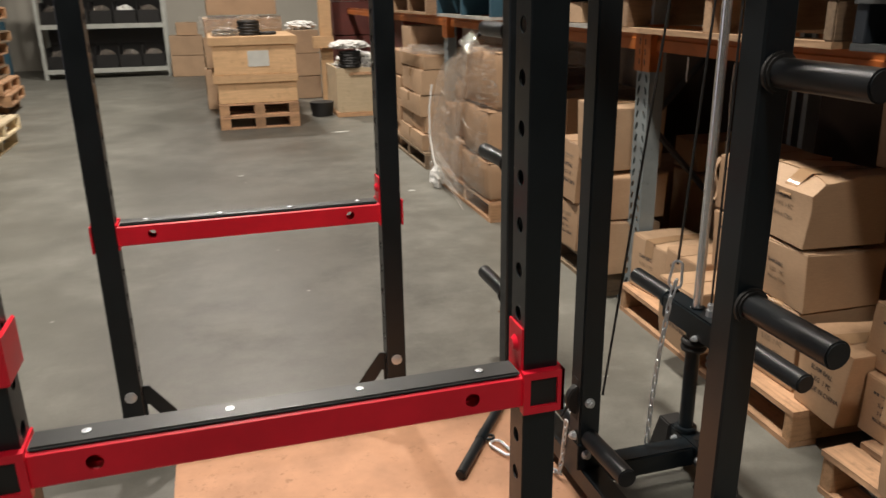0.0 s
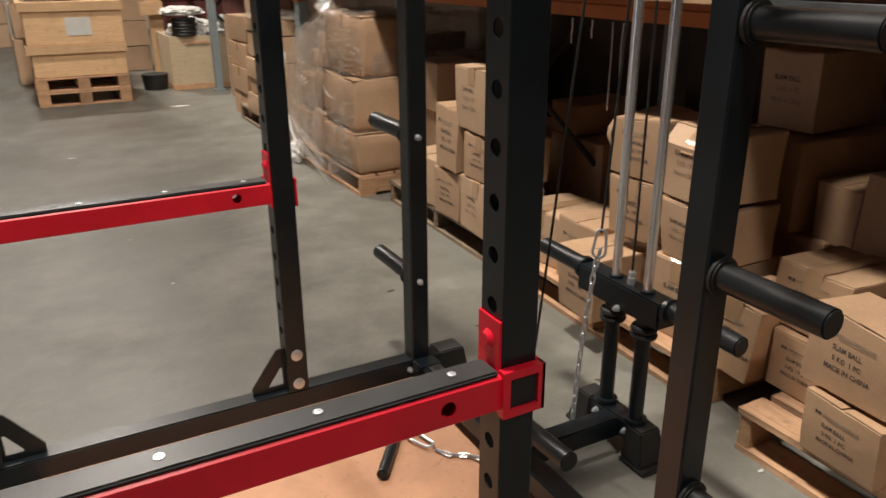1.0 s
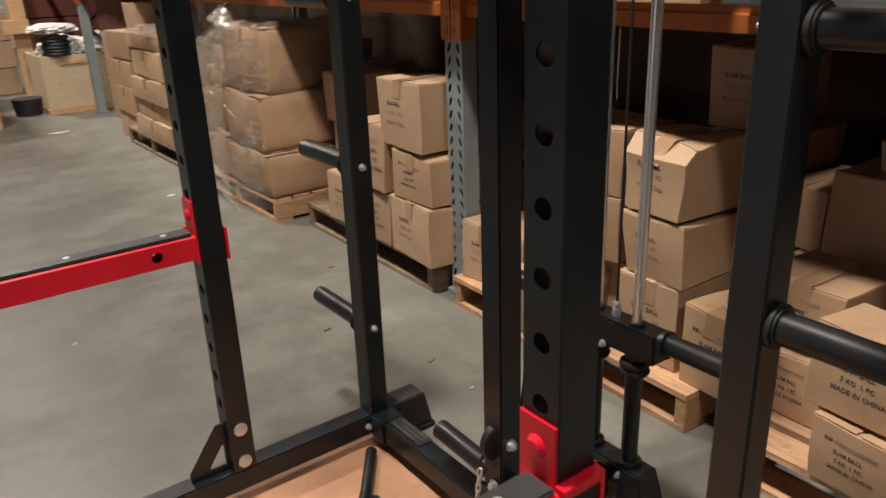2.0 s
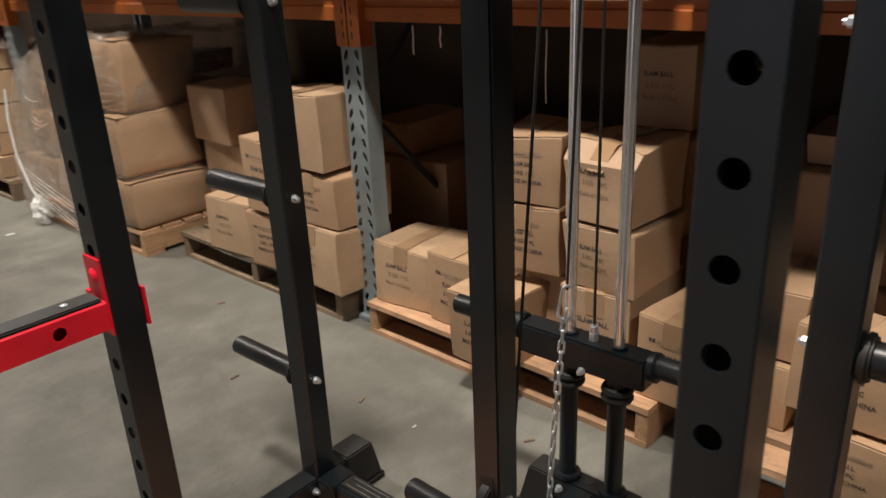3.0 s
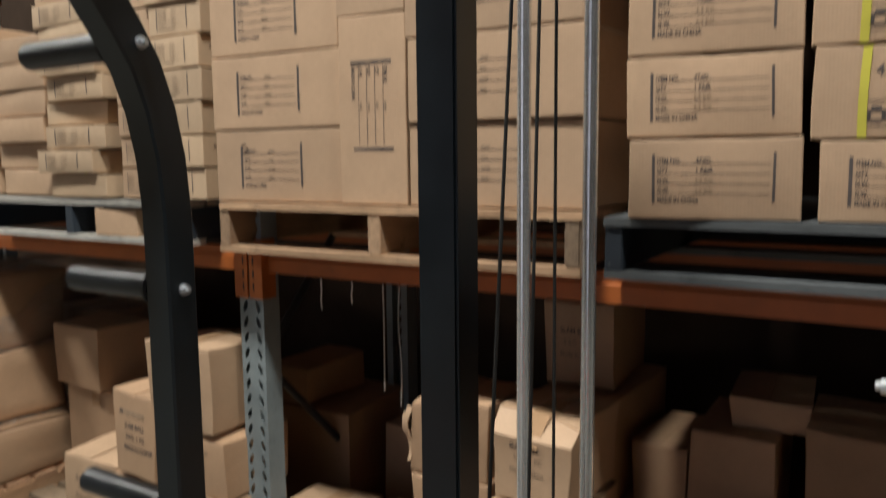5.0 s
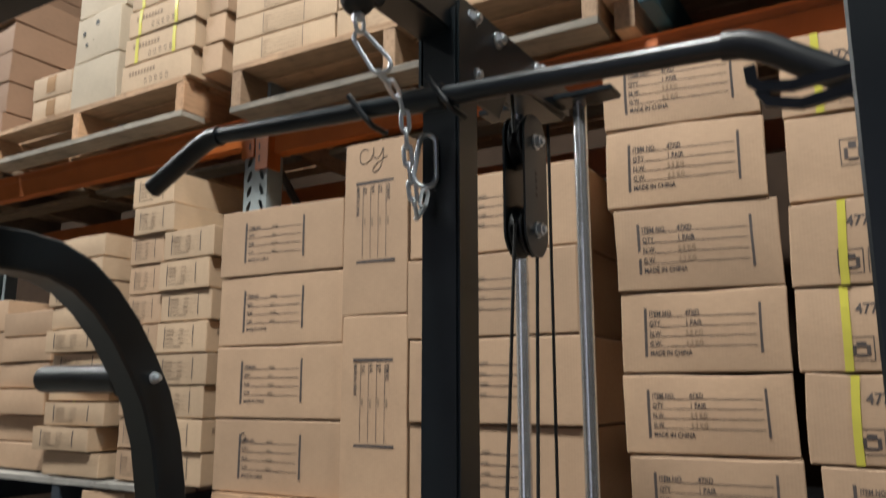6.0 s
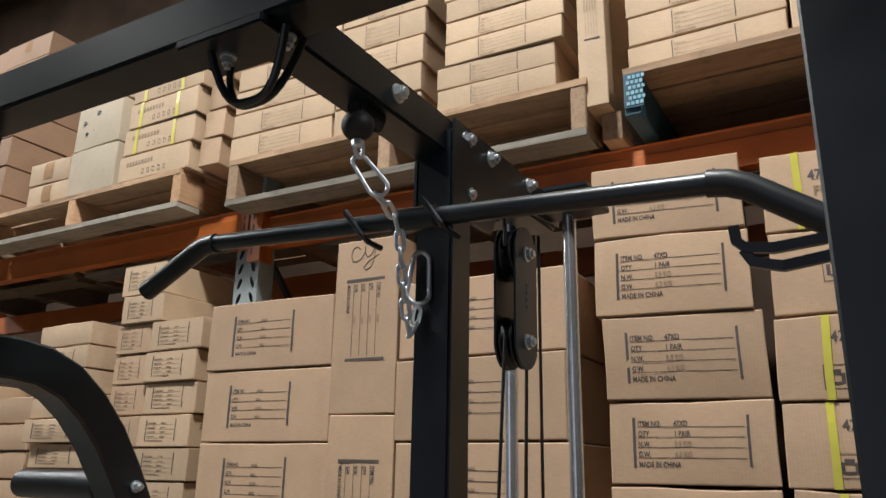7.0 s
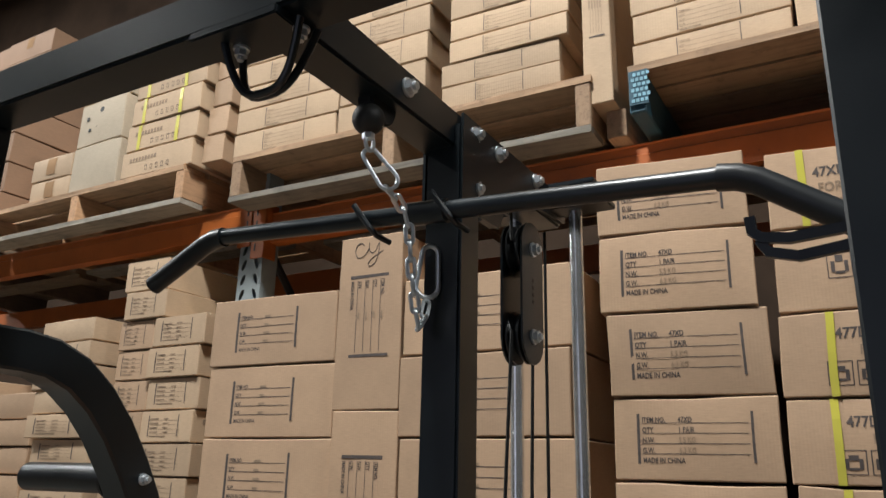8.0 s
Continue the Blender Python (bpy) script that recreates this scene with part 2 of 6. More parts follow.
# near-black colours put shade into the walls and cut their bounced light
DARK_WALL = plain("near_black_wall", (0.045, 0.030, 0.021), 0.9, spread=0.25, scale=1.5, gloss=0.1)
BROWN_WALL = plain("near_black_brown_wall", (0.055, 0.036, 0.025), 0.9, spread=0.35, scale=2.5, gloss=0.1)
BLUE_WALL = plain("pale_blue_sheeting", (0.62, 0.62, 0.76), 0.8, spread=0.12, scale=0.8)
PURLIN = plain("dull_roof_steel", (0.10, 0.09, 0.08), 0.7, spread=0.2)
ROOF = plain("roof_sheeting", (0.022, 0.021, 0.020), 0.9, spread=0.3, scale=0.9, gloss=0.1)
FILM_STREAK = plain("film_streak_white", (0.80, 0.76, 0.70), 0.12, spread=0.15)
FILM = clear_film("stretch_film", 0.15, 0.66)
FILM_THICK = clear_film("gathered_stretch_film", 0.26, 0.55)
PAD = plain("black_foam_strip", (0.022, 0.024, 0.025), 0.42, spread=0.2, relief=0.1, fine=400.0)
NEW_PINE = timber("fresh_pale_boards", (0.74, 0.62, 0.42), (0.55, 0.43, 0.27), 1)
WHITE = plain("white_plastic", (0.72, 0.72, 0.70), 0.5, spread=0.1)
PAPER = plain("grey_paper_label", (0.52, 0.53, 0.50), 0.7, spread=0.08)
SHELF = plain("grey_shelf_paint", (0.45, 0.47, 0.44), 0.5, spread=0.1)
MAROON = plain("maroon_carton_print", (0.105, 0.026, 0.021), 0.7, spread=0.25)
PLATE = plain("engraved_steel_plate", (0.10, 0.10, 0.10), 0.3, 0.8, spread=0.3)

# ---- building helpers ----
BASE = {}


def thing(name, at, label, category, group="", kind=""):
    ob = new(name)
    ob.empty_display_size = 0.1
    ob.location = at
    BASE[ob.name] = Vector(at)
    return tagged(ob, label, category, group, kind)


def mesh_of(name, bm, mat, bevel=0.0, segments=2, smooth=False, crease=35):
    if bevel:
        bm.normal_update()
        sharp = [e for e in bm.edges if len(e.link_faces) != 2 or e.calc_face_angle(0.0) > 0.6]
        bmesh.ops.bevel(bm, geom=sharp, offset=bevel, segments=segments, affect="EDGES", clamp_overlap=True)
    bmesh.ops.recalc_face_normals(bm, faces=bm.faces[:])
    for f in bm.faces:
        f.smooth = smooth
    me = bpy.data.meshes.new(name)
    bm.to_mesh(me)
    bm.free()
    me.materials.append(mat)
    if smooth:
        me.set_sharp_from_angle(angle=radians(crease))
    return me


def part(name, bm, mat, parent, label="", bevel=0.0, segments=2, smooth=False, local=False, crease=35):
    """One mesh under a thing or a part; the bmesh is in world metres unless local."""
    if not local:
        bmesh.ops.translate(bm, verts=bm.verts[:], vec=-BASE[parent.name])
    ob = new(name, mesh_of(name, bm, mat, bevel, segments, smooth, crease))
    ob.parent = parent
    BASE[ob.name] = BASE.get(parent.name, Vector())
    return tagged(ob, label)


def piece(name, me, parent, at, rot=(0, 0, 0)):
    """An object on shared mesh data, at a place in its parent's own axes."""
    ob = new(name, me)
    ob.parent = parent
    ob.matrix_basis = pose(*at, *rot)
    return ob


def single(name, bm, mat, label, category, group="", kind="", bevel=0.0, segments=2, smooth=False):
    ob = new(name, mesh_of(name, bm, mat, bevel, segments, smooth))
    return tagged(ob, label, category, group, kind)


def add_box(bm, x0, x1, y0, y1, z0, z1):
    v = [bm.verts.new((x, y, z)) for x in (x0, x1) for y in (y0, y1) for z in (z0, z1)]
    for q in ((0, 1, 3, 2), (4, 6, 7, 5), (0, 4, 5, 1), (2, 3, 7, 6), (0, 2, 6, 4), (1, 5, 7, 3)):
        bm.faces.new([v[i] for i in q])
    return v


def box(x0, x1, y0, y1, z0, z1):
    bm = bmesh.new()
    add_box(bm, x0, x1, y0, y1, z0, z1)
    return bm


def add_rod(bm, a, b, r, n=16, r2=None):
    a, b = Vector(a), Vector(b)
    way = b - a
    m = Matrix.Translation((a + b) / 2) @ way.to_track_quat("Z", "Y").to_matrix().to_4x4()
    bmesh.ops.create_cone(bm, cap_ends=True, segments=n, radius1=r, radius2=r if r2 is None else r2, depth=way.length, matrix=m)


def rod(a, b, r, n=16, r2=None):
    bm = bmesh.new()
    add_rod(bm, a, b, r, n, r2)
    return bm


def add_sweep(bm, path, section, closed=False):
    """Carry a flat section (u, v) along a path of points."""
    pts = [Vector(p) for p in path]
    count = len(pts)
    rings = []
    side = None
    for i, p in enumerate(pts):
        if closed:
            way = pts[(i + 1) % count] - pts[i - 1]
        else:
            way = pts[min(i + 1, count - 1)] - pts[max(i - 1, 0)]
        way.normalize()
        if side is None:
            side = way.cross(Vector((0, 0, 1)))
            if side.length < 0.05:
                side = way.cross(Vector((0, 1, 0)))
        side = (side - way * side.dot(way)).normalized()
        up = side.cross(way).normalized()
        rings.append([bm.verts.new(p + side * u + up * v) for u, v in section])
    n = len(section)
    for i in range(count if closed else count - 1):
        a, b = rings[i], rings[(i + 1) % count]
        for k in range(n):
            bm.faces.new((a[k], a[(k + 1) % n], b[(k + 1) % n], b[k]))
    if not closed:
        bm.faces.new(rings[0][::-1])
        bm.faces.new(rings[-1])


def circle(r, n=8):
    return [(r * math.cos(2 * math.pi * k / n), r * math.sin(2 * math.pi * k / n)) for k in range(n)]


def sweep(path, section, closed=False):
    bm = bmesh.new()
    add_sweep(bm, path, section, closed)
    return bm


def arc(cx, cz, r, a0, a1, n=10):
    """Points of an arc in the x-z plane, angles in degrees from +x."""
    return [(cx + r * math.cos(radians(a0 + (a1 - a0) * k / n)), cz + r * math.sin(radians(a0 + (a1 - a0) * k / n))) for k in range(n + 1)]


def add_holed(bm, origin, du, dv, cells, depth):
    """A plate of cells (u0, u1, v0, v1, ru, rv), each with an oval hole that has an inner wall; ru 0 leaves the cell whole."""
    du, dv, origin = Vector(du), Vector(dv), Vector(origin)
    inward = du.cross(dv).normalized() * -depth
    for u0, u1, v0, v1, ru, rv, *slant in cells:
        cu, cv = (u0 + u1) / 2, (v0 + v1) / 2
        if ru <= 0:
            bm.faces.new([bm.verts.new(origin + du * u + dv * v) for u, v in ((u0, v0), (u1, v0), (u1, v1), (u0, v1))])
            continue
        corners = ((u1, v1), (u0, v1), (u0, v0), (u1, v0))
        outer = []
        for k in range(4):
            (ua, va), (ub, vb) = corners[k], corners[(k + 1) % 4]
            outer += [(ua + (ub - ua) * s / 3, va + (vb - va) * s / 3) for s in range(3)]
        inner = [(cu + ru * math.cos(radians(45 + 30 * k)) + (slant[0] if slant else 0.0) * rv * math.sin(radians(45 + 30 * k)), cv + rv * math.sin(radians(45 + 30 * k))) for k in range(12)]
        vo = [bm.verts.new(origin + du * u + dv * v) for u, v in outer]
        vi = [bm.verts.new(origin + du * u + dv * v) for u, v in inner]
        vd = [bm.verts.new(x.co + inward) for x in vi]
        for k in range(12):
            j = (k + 1) % 12
            bm.faces.new((vo[k], vo[j], vi[j], vi[k]))
            bm.faces.new((vi[k], vi[j], vd[j], vd[k]))


def raw_part(name, bm, mat, parent, label=""):
    """A part whose faces keep the winding that they were given."""
    bmesh.ops.translate(bm, verts=bm.verts[:], vec=-BASE[parent.name])
    me = bpy.data.meshes.new(name)
    bmesh.ops.remove_doubles(bm, verts=bm.verts[:], dist=0.0002)
    bm.to_mesh(me)
    bm.free()
    me.materials.append(mat)
    ob = new(name, me)
    ob.parent = parent
    BASE[ob.name] = BASE[parent.name]
    return tagged(ob, label)


TEXT = {}


def letters(words):
    """Flat letters of the built-in font, one metre high, as vertices and faces from the left end of the baseline."""
    if words not in TEXT:
        cu = bpy.data.curves.new("letters", "FONT")
        cu.body, cu.size, cu.resolution_u, cu.offset = words, 1.0, 2, 0.020
        ob = bpy.data.objects.new("letters", cu)
        scene.collection.objects.link(ob)
        me = bpy.data.meshes.new_from_object(ob.evaluated_get(bpy.context.evaluated_depsgraph_get()))
        TEXT[words] = ([tuple(v.co) for v in me.vertices], [tuple(f.vertices) for f in me.polygons])
        bpy.data.objects.remove(ob)
        bpy.data.curves.remove(cu)
        bpy.data.meshes.remove(me)
    return TEXT[words]


def bolt_mesh(r=0.011):
    bm = bmesh.new()
    add_rod(bm, (0, 0, 0), (0, 0, 0.003), r * 1.25, 18)
    add_rod(bm, (0, 0, 0.003), (0, 0, 0.011), r, 6)
    add_rod(bm, (0, 0, 0.011), (0, 0, 0.016), r * 0.55, 10)
    return mesh_of("bolt", bm, ZINC, smooth=True)


def cap_mesh(r=0.017):
    bm = bmesh.new()
    add_rod(bm, (0, 0, 0), (0, 0, 0.004), r, 24)
    add_rod(bm, (0, 0, 0.004), (0, 0, 0.007), r * 0.85, 24, r * 0.4)
    return mesh_of("bolt_head", bm, ZINC, smooth=True)


BOLT, CAP, BOLT_SMALL = bolt_mesh(), cap_mesh(), bolt_mesh(0.0075)
FACE = {"-y": (90, 0, 0), "-x": (0, -90, 0), "+x": (0, 90, 0), "+y": (-90, 0, 0), "+z": (0, 0, 0), "-z": (180, 0, 0)}


def fasten(parent, at, face, me=None, name="bolt"):
    return piece(name, me or BOLT, parent, Vector(at) - BASE[parent.name], FACE[face])

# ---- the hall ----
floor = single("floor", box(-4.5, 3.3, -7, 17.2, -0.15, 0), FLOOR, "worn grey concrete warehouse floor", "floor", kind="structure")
single("wall_far", box(-4.5, 3.3, 17.2, 17.4, 0, 3.0), WALL, "pale painted end wall of the warehouse", "wall", kind="structure")
# upper part split off, its dimness put into the colour
single("wall_far_upper", box(-4.5, 3.3, 17.2, 17.4, 3.0, 7.2), DARK_WALL, "upper end wall coloured near-black to look unlit", "wall", kind="structure")
single("wall_near", box(-4.5, 3.3, -7.2, -7, 0, 7.2), DARK_WALL, "unseen near-black wall closing the aisle", "wall", kind="structure")
for wall_name, ya, yb, low in (("wall_aisle_near", -7, 0.6, 0), ("wall_aisle_middle", 0.6, 4.4, 4.2), ("wall_aisle_far", 4.4, 17.2, 0)):
    single(wall_name, box(-4.7, -4.5, ya, yb, low, 7.2), DARK_WALL, "unseen near-black side wall closing the aisle", "wall", kind="structure")
# unseen sheet and ground added behind the assumed opening
single("backdrop", box(-5.6, -5.5, -0.9, 5.9, 0, 6.0), BLUE_WALL, "pale blue-grey sheet added behind the assumed aisle-wall opening", "backdrop", kind="structure")
single("ground", box(-5.5, -4.5, -0.9, 5.9, -0.15, -0.004), FLOOR, "grey concrete added behind the assumed aisle-wall opening", "ground", kind="structure")
# unseen screen added to block lamp light from the open end of the bays
single("rack_end_screen", box(1.98, 3.3, -0.12, 0.0, 0, 7.2), DARK_WALL, "unseen dark screen added to keep lamp light out of the racking", "wall", kind="structure")
# shade behind the racking is put into this wall's colour
single("wall_rack", box(3.3, 3.4, -7, 17.2, 0, 7.2), BROWN_WALL, "near-black wall standing in for the shaded depth behind the racking", "wall", kind="structure")
single("ceiling", box(-4.7, 3.4, -7.2, 17.4, 7.2, 7.3), ROOF, "dark sheet roof", "ceiling", kind="structure")
for k in range(9):
    single("roof_beam", box(-4.5, 3.3, -6 + 2.8 * k, -5.88 + 2.8 * k, 6.95, 7.2), PURLIN, "dull steel roof purlin", "roof beam", kind="structure")
for px in (1.3, 2.6):
    single("roof_pipe", rod((px, -7, 6.6), (px, 17.2, 6.6), 0.06, 14), PURLIN, "dull pipe running under the roof", "pipe", kind="structure", smooth=True)

# ---- power rack ----
# Every tube is 60 mm square; YC is the line of the lat post, YT that of the top beam.
XF, XR, YN, YF, YC, YT, H = -0.138, 0.660, 1.216, 2.327, 1.7625, 1.775, 0.03
TOP = 2.178
rack = thing("power_rack", (0.27, YC, 0), "black steel power rack with perforated uprights and storage posts", "power rack")


def upright(x, y, z0, z1):
    bm = bmesh.new()
    pitch = 0.0762
    first = 1.141 - pitch * 14 - pitch / 2
    cells = []
    v = z0
    k = 0
    while first + k * pitch < z1:
        a, b = first + k * pitch, first + (k + 1) * pitch
        if a >= z0 + 0.06 and b <= 1.76:
            if v < a - 0.0005:
                cells.append((-H + 0.002, H - 0.002, v, a, 0, 0))
            mid, half = (a + b) / 2, 0.026
            cells += [(-H + 0.002, H - 0.002, a, mid - half, 0, 0), (-H + 0.002, H - 0.002, mid - half, mid + half, 0.0128, 0.0128), (-H + 0.002, H - 0.002, mid + half, b, 0, 0)]
            v = b
        k += 1
    cells.append((-H + 0.002, H - 0.002, v, z1, 0, 0))
    add_holed(bm, (x - H, y, 0), (0, -1, 0), (0, 0, 1), cells, 0.003)
    add_holed(bm, (x + H, y, 0), (0, 1, 0), (0, 0, 1), cells, 0.003)
    c = 0.002
    ring = [(-H, H - c), (-H + c, H), (H - c, H), (H, H - c), (H, -H + c), (H - c, -H), (-H + c, -H), (-H, -H + c)]
    lo = [bm.verts.new((x + u, y + w, z0)) for u, w in ring]
    hi = [bm.verts.new((x + u, y + w, z1)) for u, w in ring]
    for i in (0, 1, 2, 4, 5, 6):
        bm.faces.new((lo[i], lo[i + 1], hi[i + 1], hi[i]))
    bm.faces.new(hi)
    return bm


XFN, XRN = -0.145, 0.667  # the near pair is set a little wider to fit the camera's view
for ux, uy in ((XFN, YN), (XF, YF), (XRN, YN), (XR, YF)):
    tube = raw_part("upright", upright(ux, uy, 0.11, TOP), BLACK, rack, "perforated black square tube")
    for side in (-1, 1):
        part("tube_lining", box(ux - H + 0.004, ux + H - 0.004, *sorted((uy + side * (H - 0.003), uy + side * (H - 0.0015))), 0.12, TOP - 0.01), ZINC, tube, "bare steel inside the tube")

for by in (YN, YF):
    part("base_tube", box(-0.42, 1.10, by - H, by + H, 0.05, 0.11), BLACK, rack, bevel=0.004)
    for fx in (-0.40, 1.17):
        foot = bmesh.new()
        s = 1 if fx > 0 else -1
        add_box(foot, fx - 0.045, fx + 0.045, by - 0.036, by + 0.036, 0.02, 0.117)
        for v in foot.verts:
            if v.co.z < 0.05:
                v.co.x += 0.018 if v.co.x > fx else -0.006
                v.co.y += 0.010 if v.co.y > by else -0.010
        add_box(foot, fx - 0.055, fx + 0.07, by - 0.05, by + 0.05, 0.0, 0.02)
        part("foot_cap", foot, RUBBER, rack, "flared black rubber foot", bevel=0.004)
    part("foot_stub", box(1.09, 1.14, by - H, by + H, 0.05, 0.11), BLACK, rack, bevel=0.003)
    for ux, s in ((XFN if by < YC else XF, 1), (XRN if by < YC else XR, -1)):
        plate = bmesh.new()
        outer = [(ux + s * H, 0.245), (ux + s * (H + 0.02), 0.245), (ux + s * (H + 0.10), 0.135), (ux + s * (H + 0.10), 0.112), (ux + s * H, 0.112)]
        inner = [(ux + s * (H + 0.008), 0.185), (ux + s * (H + 0.014), 0.185), (ux + s * (H + 0.05), 0.134), (ux + s * (H + 0.05), 0.128), (ux + s * (H + 0.008), 0.128)]
        for w in (-0.003, 0.003):
            vo = [plate.verts.new((a, by + w, b)) for a, b in outer]
            vi = [plate.verts.new((a, by + w, b)) for a, b in inner]
            for k in range(5):
                plate.faces.new((vo[k], vo[(k + 1) % 5], vi[(k + 1) % 5], vi[k]))
        plate.verts.ensure_lookup_table()
        for lo, hi in ((0, 10), (5, 15)):
            for k in range(5):
                j = (k + 1) % 5
                plate.faces.new([plate.verts[i] for i in (lo + k, lo + j, hi + j, hi + k)])
        part("gusset", plate, BLACK, rack)
        for bz in (0.135, 0.228):
            fasten(rack, (ux, by - H, bz), "-y", CAP, "bolt_head")
    fasten(rack, (1.021, by - H if by > YC else by + H, 0.08), "-y" if by > YC else "+y", BOLT_SMALL)

part("cross_tube", box(1.067 - H, 1.067 + H, YN + H, YF - H, 0.05, 0.11), BLACK, rack, bevel=0.004)
part("cross_tube_sleeve", box(1.030, 1.104, 2.235, 2.296, 0.046, 0.114), BLACK, rack, bevel=0.003)
tag = part("maker_plate", box(1.052, 1.096, 2.09, 2.235, 0.110, 0.113), PLATE, rack, "small dark rating plate with worn marks")
marks = bmesh.new()
for k in range(3):
    add_box(marks, 1.059 + 0.014 * k, 1.0605 + 0.014 * k, 2.105, 2.222 - 0.02 * (k % 2), 0.113, 0.1134)
part("plate_marks", marks, GALV, tag)

# rear top cross member and side members
part("top_cross_member", box(XR - H, XR + H, YN + H, YF - H, 2.116, 2.176), BLACK, rack, bevel=0.004)
for uy in (YN, YF):
    fasten(rack, (XR - H, uy + (0.012 if uy > YC else -0.012), 2.11), "-x", CAP, "bolt_head")


def storage_post(y, s, reach):
    """A plate-storage post that curves forward into the cage; s is +1 for pegs that point to +y."""
    path = [(1.062, y, 0.11), (1.062, y, 0.6), (1.062, y, 1.2), (1.061, y, 1.36), (1.054, y, 1.45), (1.038, y, 1.53), (1.013, y, 1.60)]
    path += [(0.983, y, 1.652), (0.945, y, 1.708), (0.905, y, 1.752), (0.862, y, 1.785), (0.815, y, 1.804), (0.77, y, 1.809), (0.69, y, 1.809)]
    q = 0.026
    sec = [(H, q), (q, H), (-q, H), (-H, q), (-H, -q), (-q, -H), (q, -H), (H, -q)]
    part("storage_post", sweep(path, sec), BLACK, rack, "curved black square tube", smooth=True)
    for pz, px in (((0.375, 1.062), (0.823, 1.062), (1.227, 1.062), (1.633, 1.002)) if s > 0 else ((0.36, 1.062), (0.807, 1.062), (1.210, 1.062), (1.62, 1.002))):
        y0 = y + s * H
        peg = part("weight_peg", rod((px, y0, pz), (px, y0 + s * reach, pz), 0.0245, 24), GRIP, rack, "black sleeved plate-storage peg", bevel=0.003, smooth=True)
        part("collar", rod((px, y0, pz), (px, y0 + s * 0.014, pz), 0.034, 24), RUBBER, peg, bevel=0.004, smooth=True)
        if s > 0 or pz < 1.5:
            fasten(rack, (px, y - s * H, pz), "-y" if s > 0 else "+y", BOLT_SMALL)


storage_post(YF, 1, 0.242)
storage_post(YN, -1, 0.212)

# rope ring under the cross member
part("ring_plate", box(0.624, 0.694, 1.735, 1.862, 2.104, 2.1158), BLACK, rack, bevel=0.002)
for side_x in (-1, 1):
    ring_path = []
    for k in range(17):
        f = -1 + k / 8
        drop = 1 - abs(f) ** 3.2
        ring_path.append((0.661 + side_x * 0.015 * (1 - 0.8 * drop), 1.775 + 0.054 * f, 2.106 - 0.070 * drop))
    part("rope_ring", sweep(ring_path, circle(0.0046, 10)), BLACK, rack, "black steel anchor loop", smooth=True)
for ry in (1.731, 1.817):
    fasten(rack, (0.661, ry, 2.104), "-z", BOLT_SMALL, "bolt")

# small bar holder on the upright
flat = [(0.003, 0.0040), (-0.003, 0.0040), (-0.003, -0.0040), (0.003, -0.0040)]
holder = part("bar_holder", sweep([(0.72, 1.312, 1.845), (0.72, 1.311, 1.833), (0.72, 1.305, 1.8275), (0.72, 1.285, 1.8245), (0.715, 1.245, 1.8265), (0.70, 1.235, 1.827)], flat), BLACK, rack, "black flat-steel holder hook")
part("lower_prong", sweep([(0.722, 1.3065, 1.826), (0.722, 1.301, 1.816), (0.722, 1.28, 1.8105), (0.716, 1.245, 1.8135), (0.70, 1.235, 1.8145)], flat), BLACK, holder)



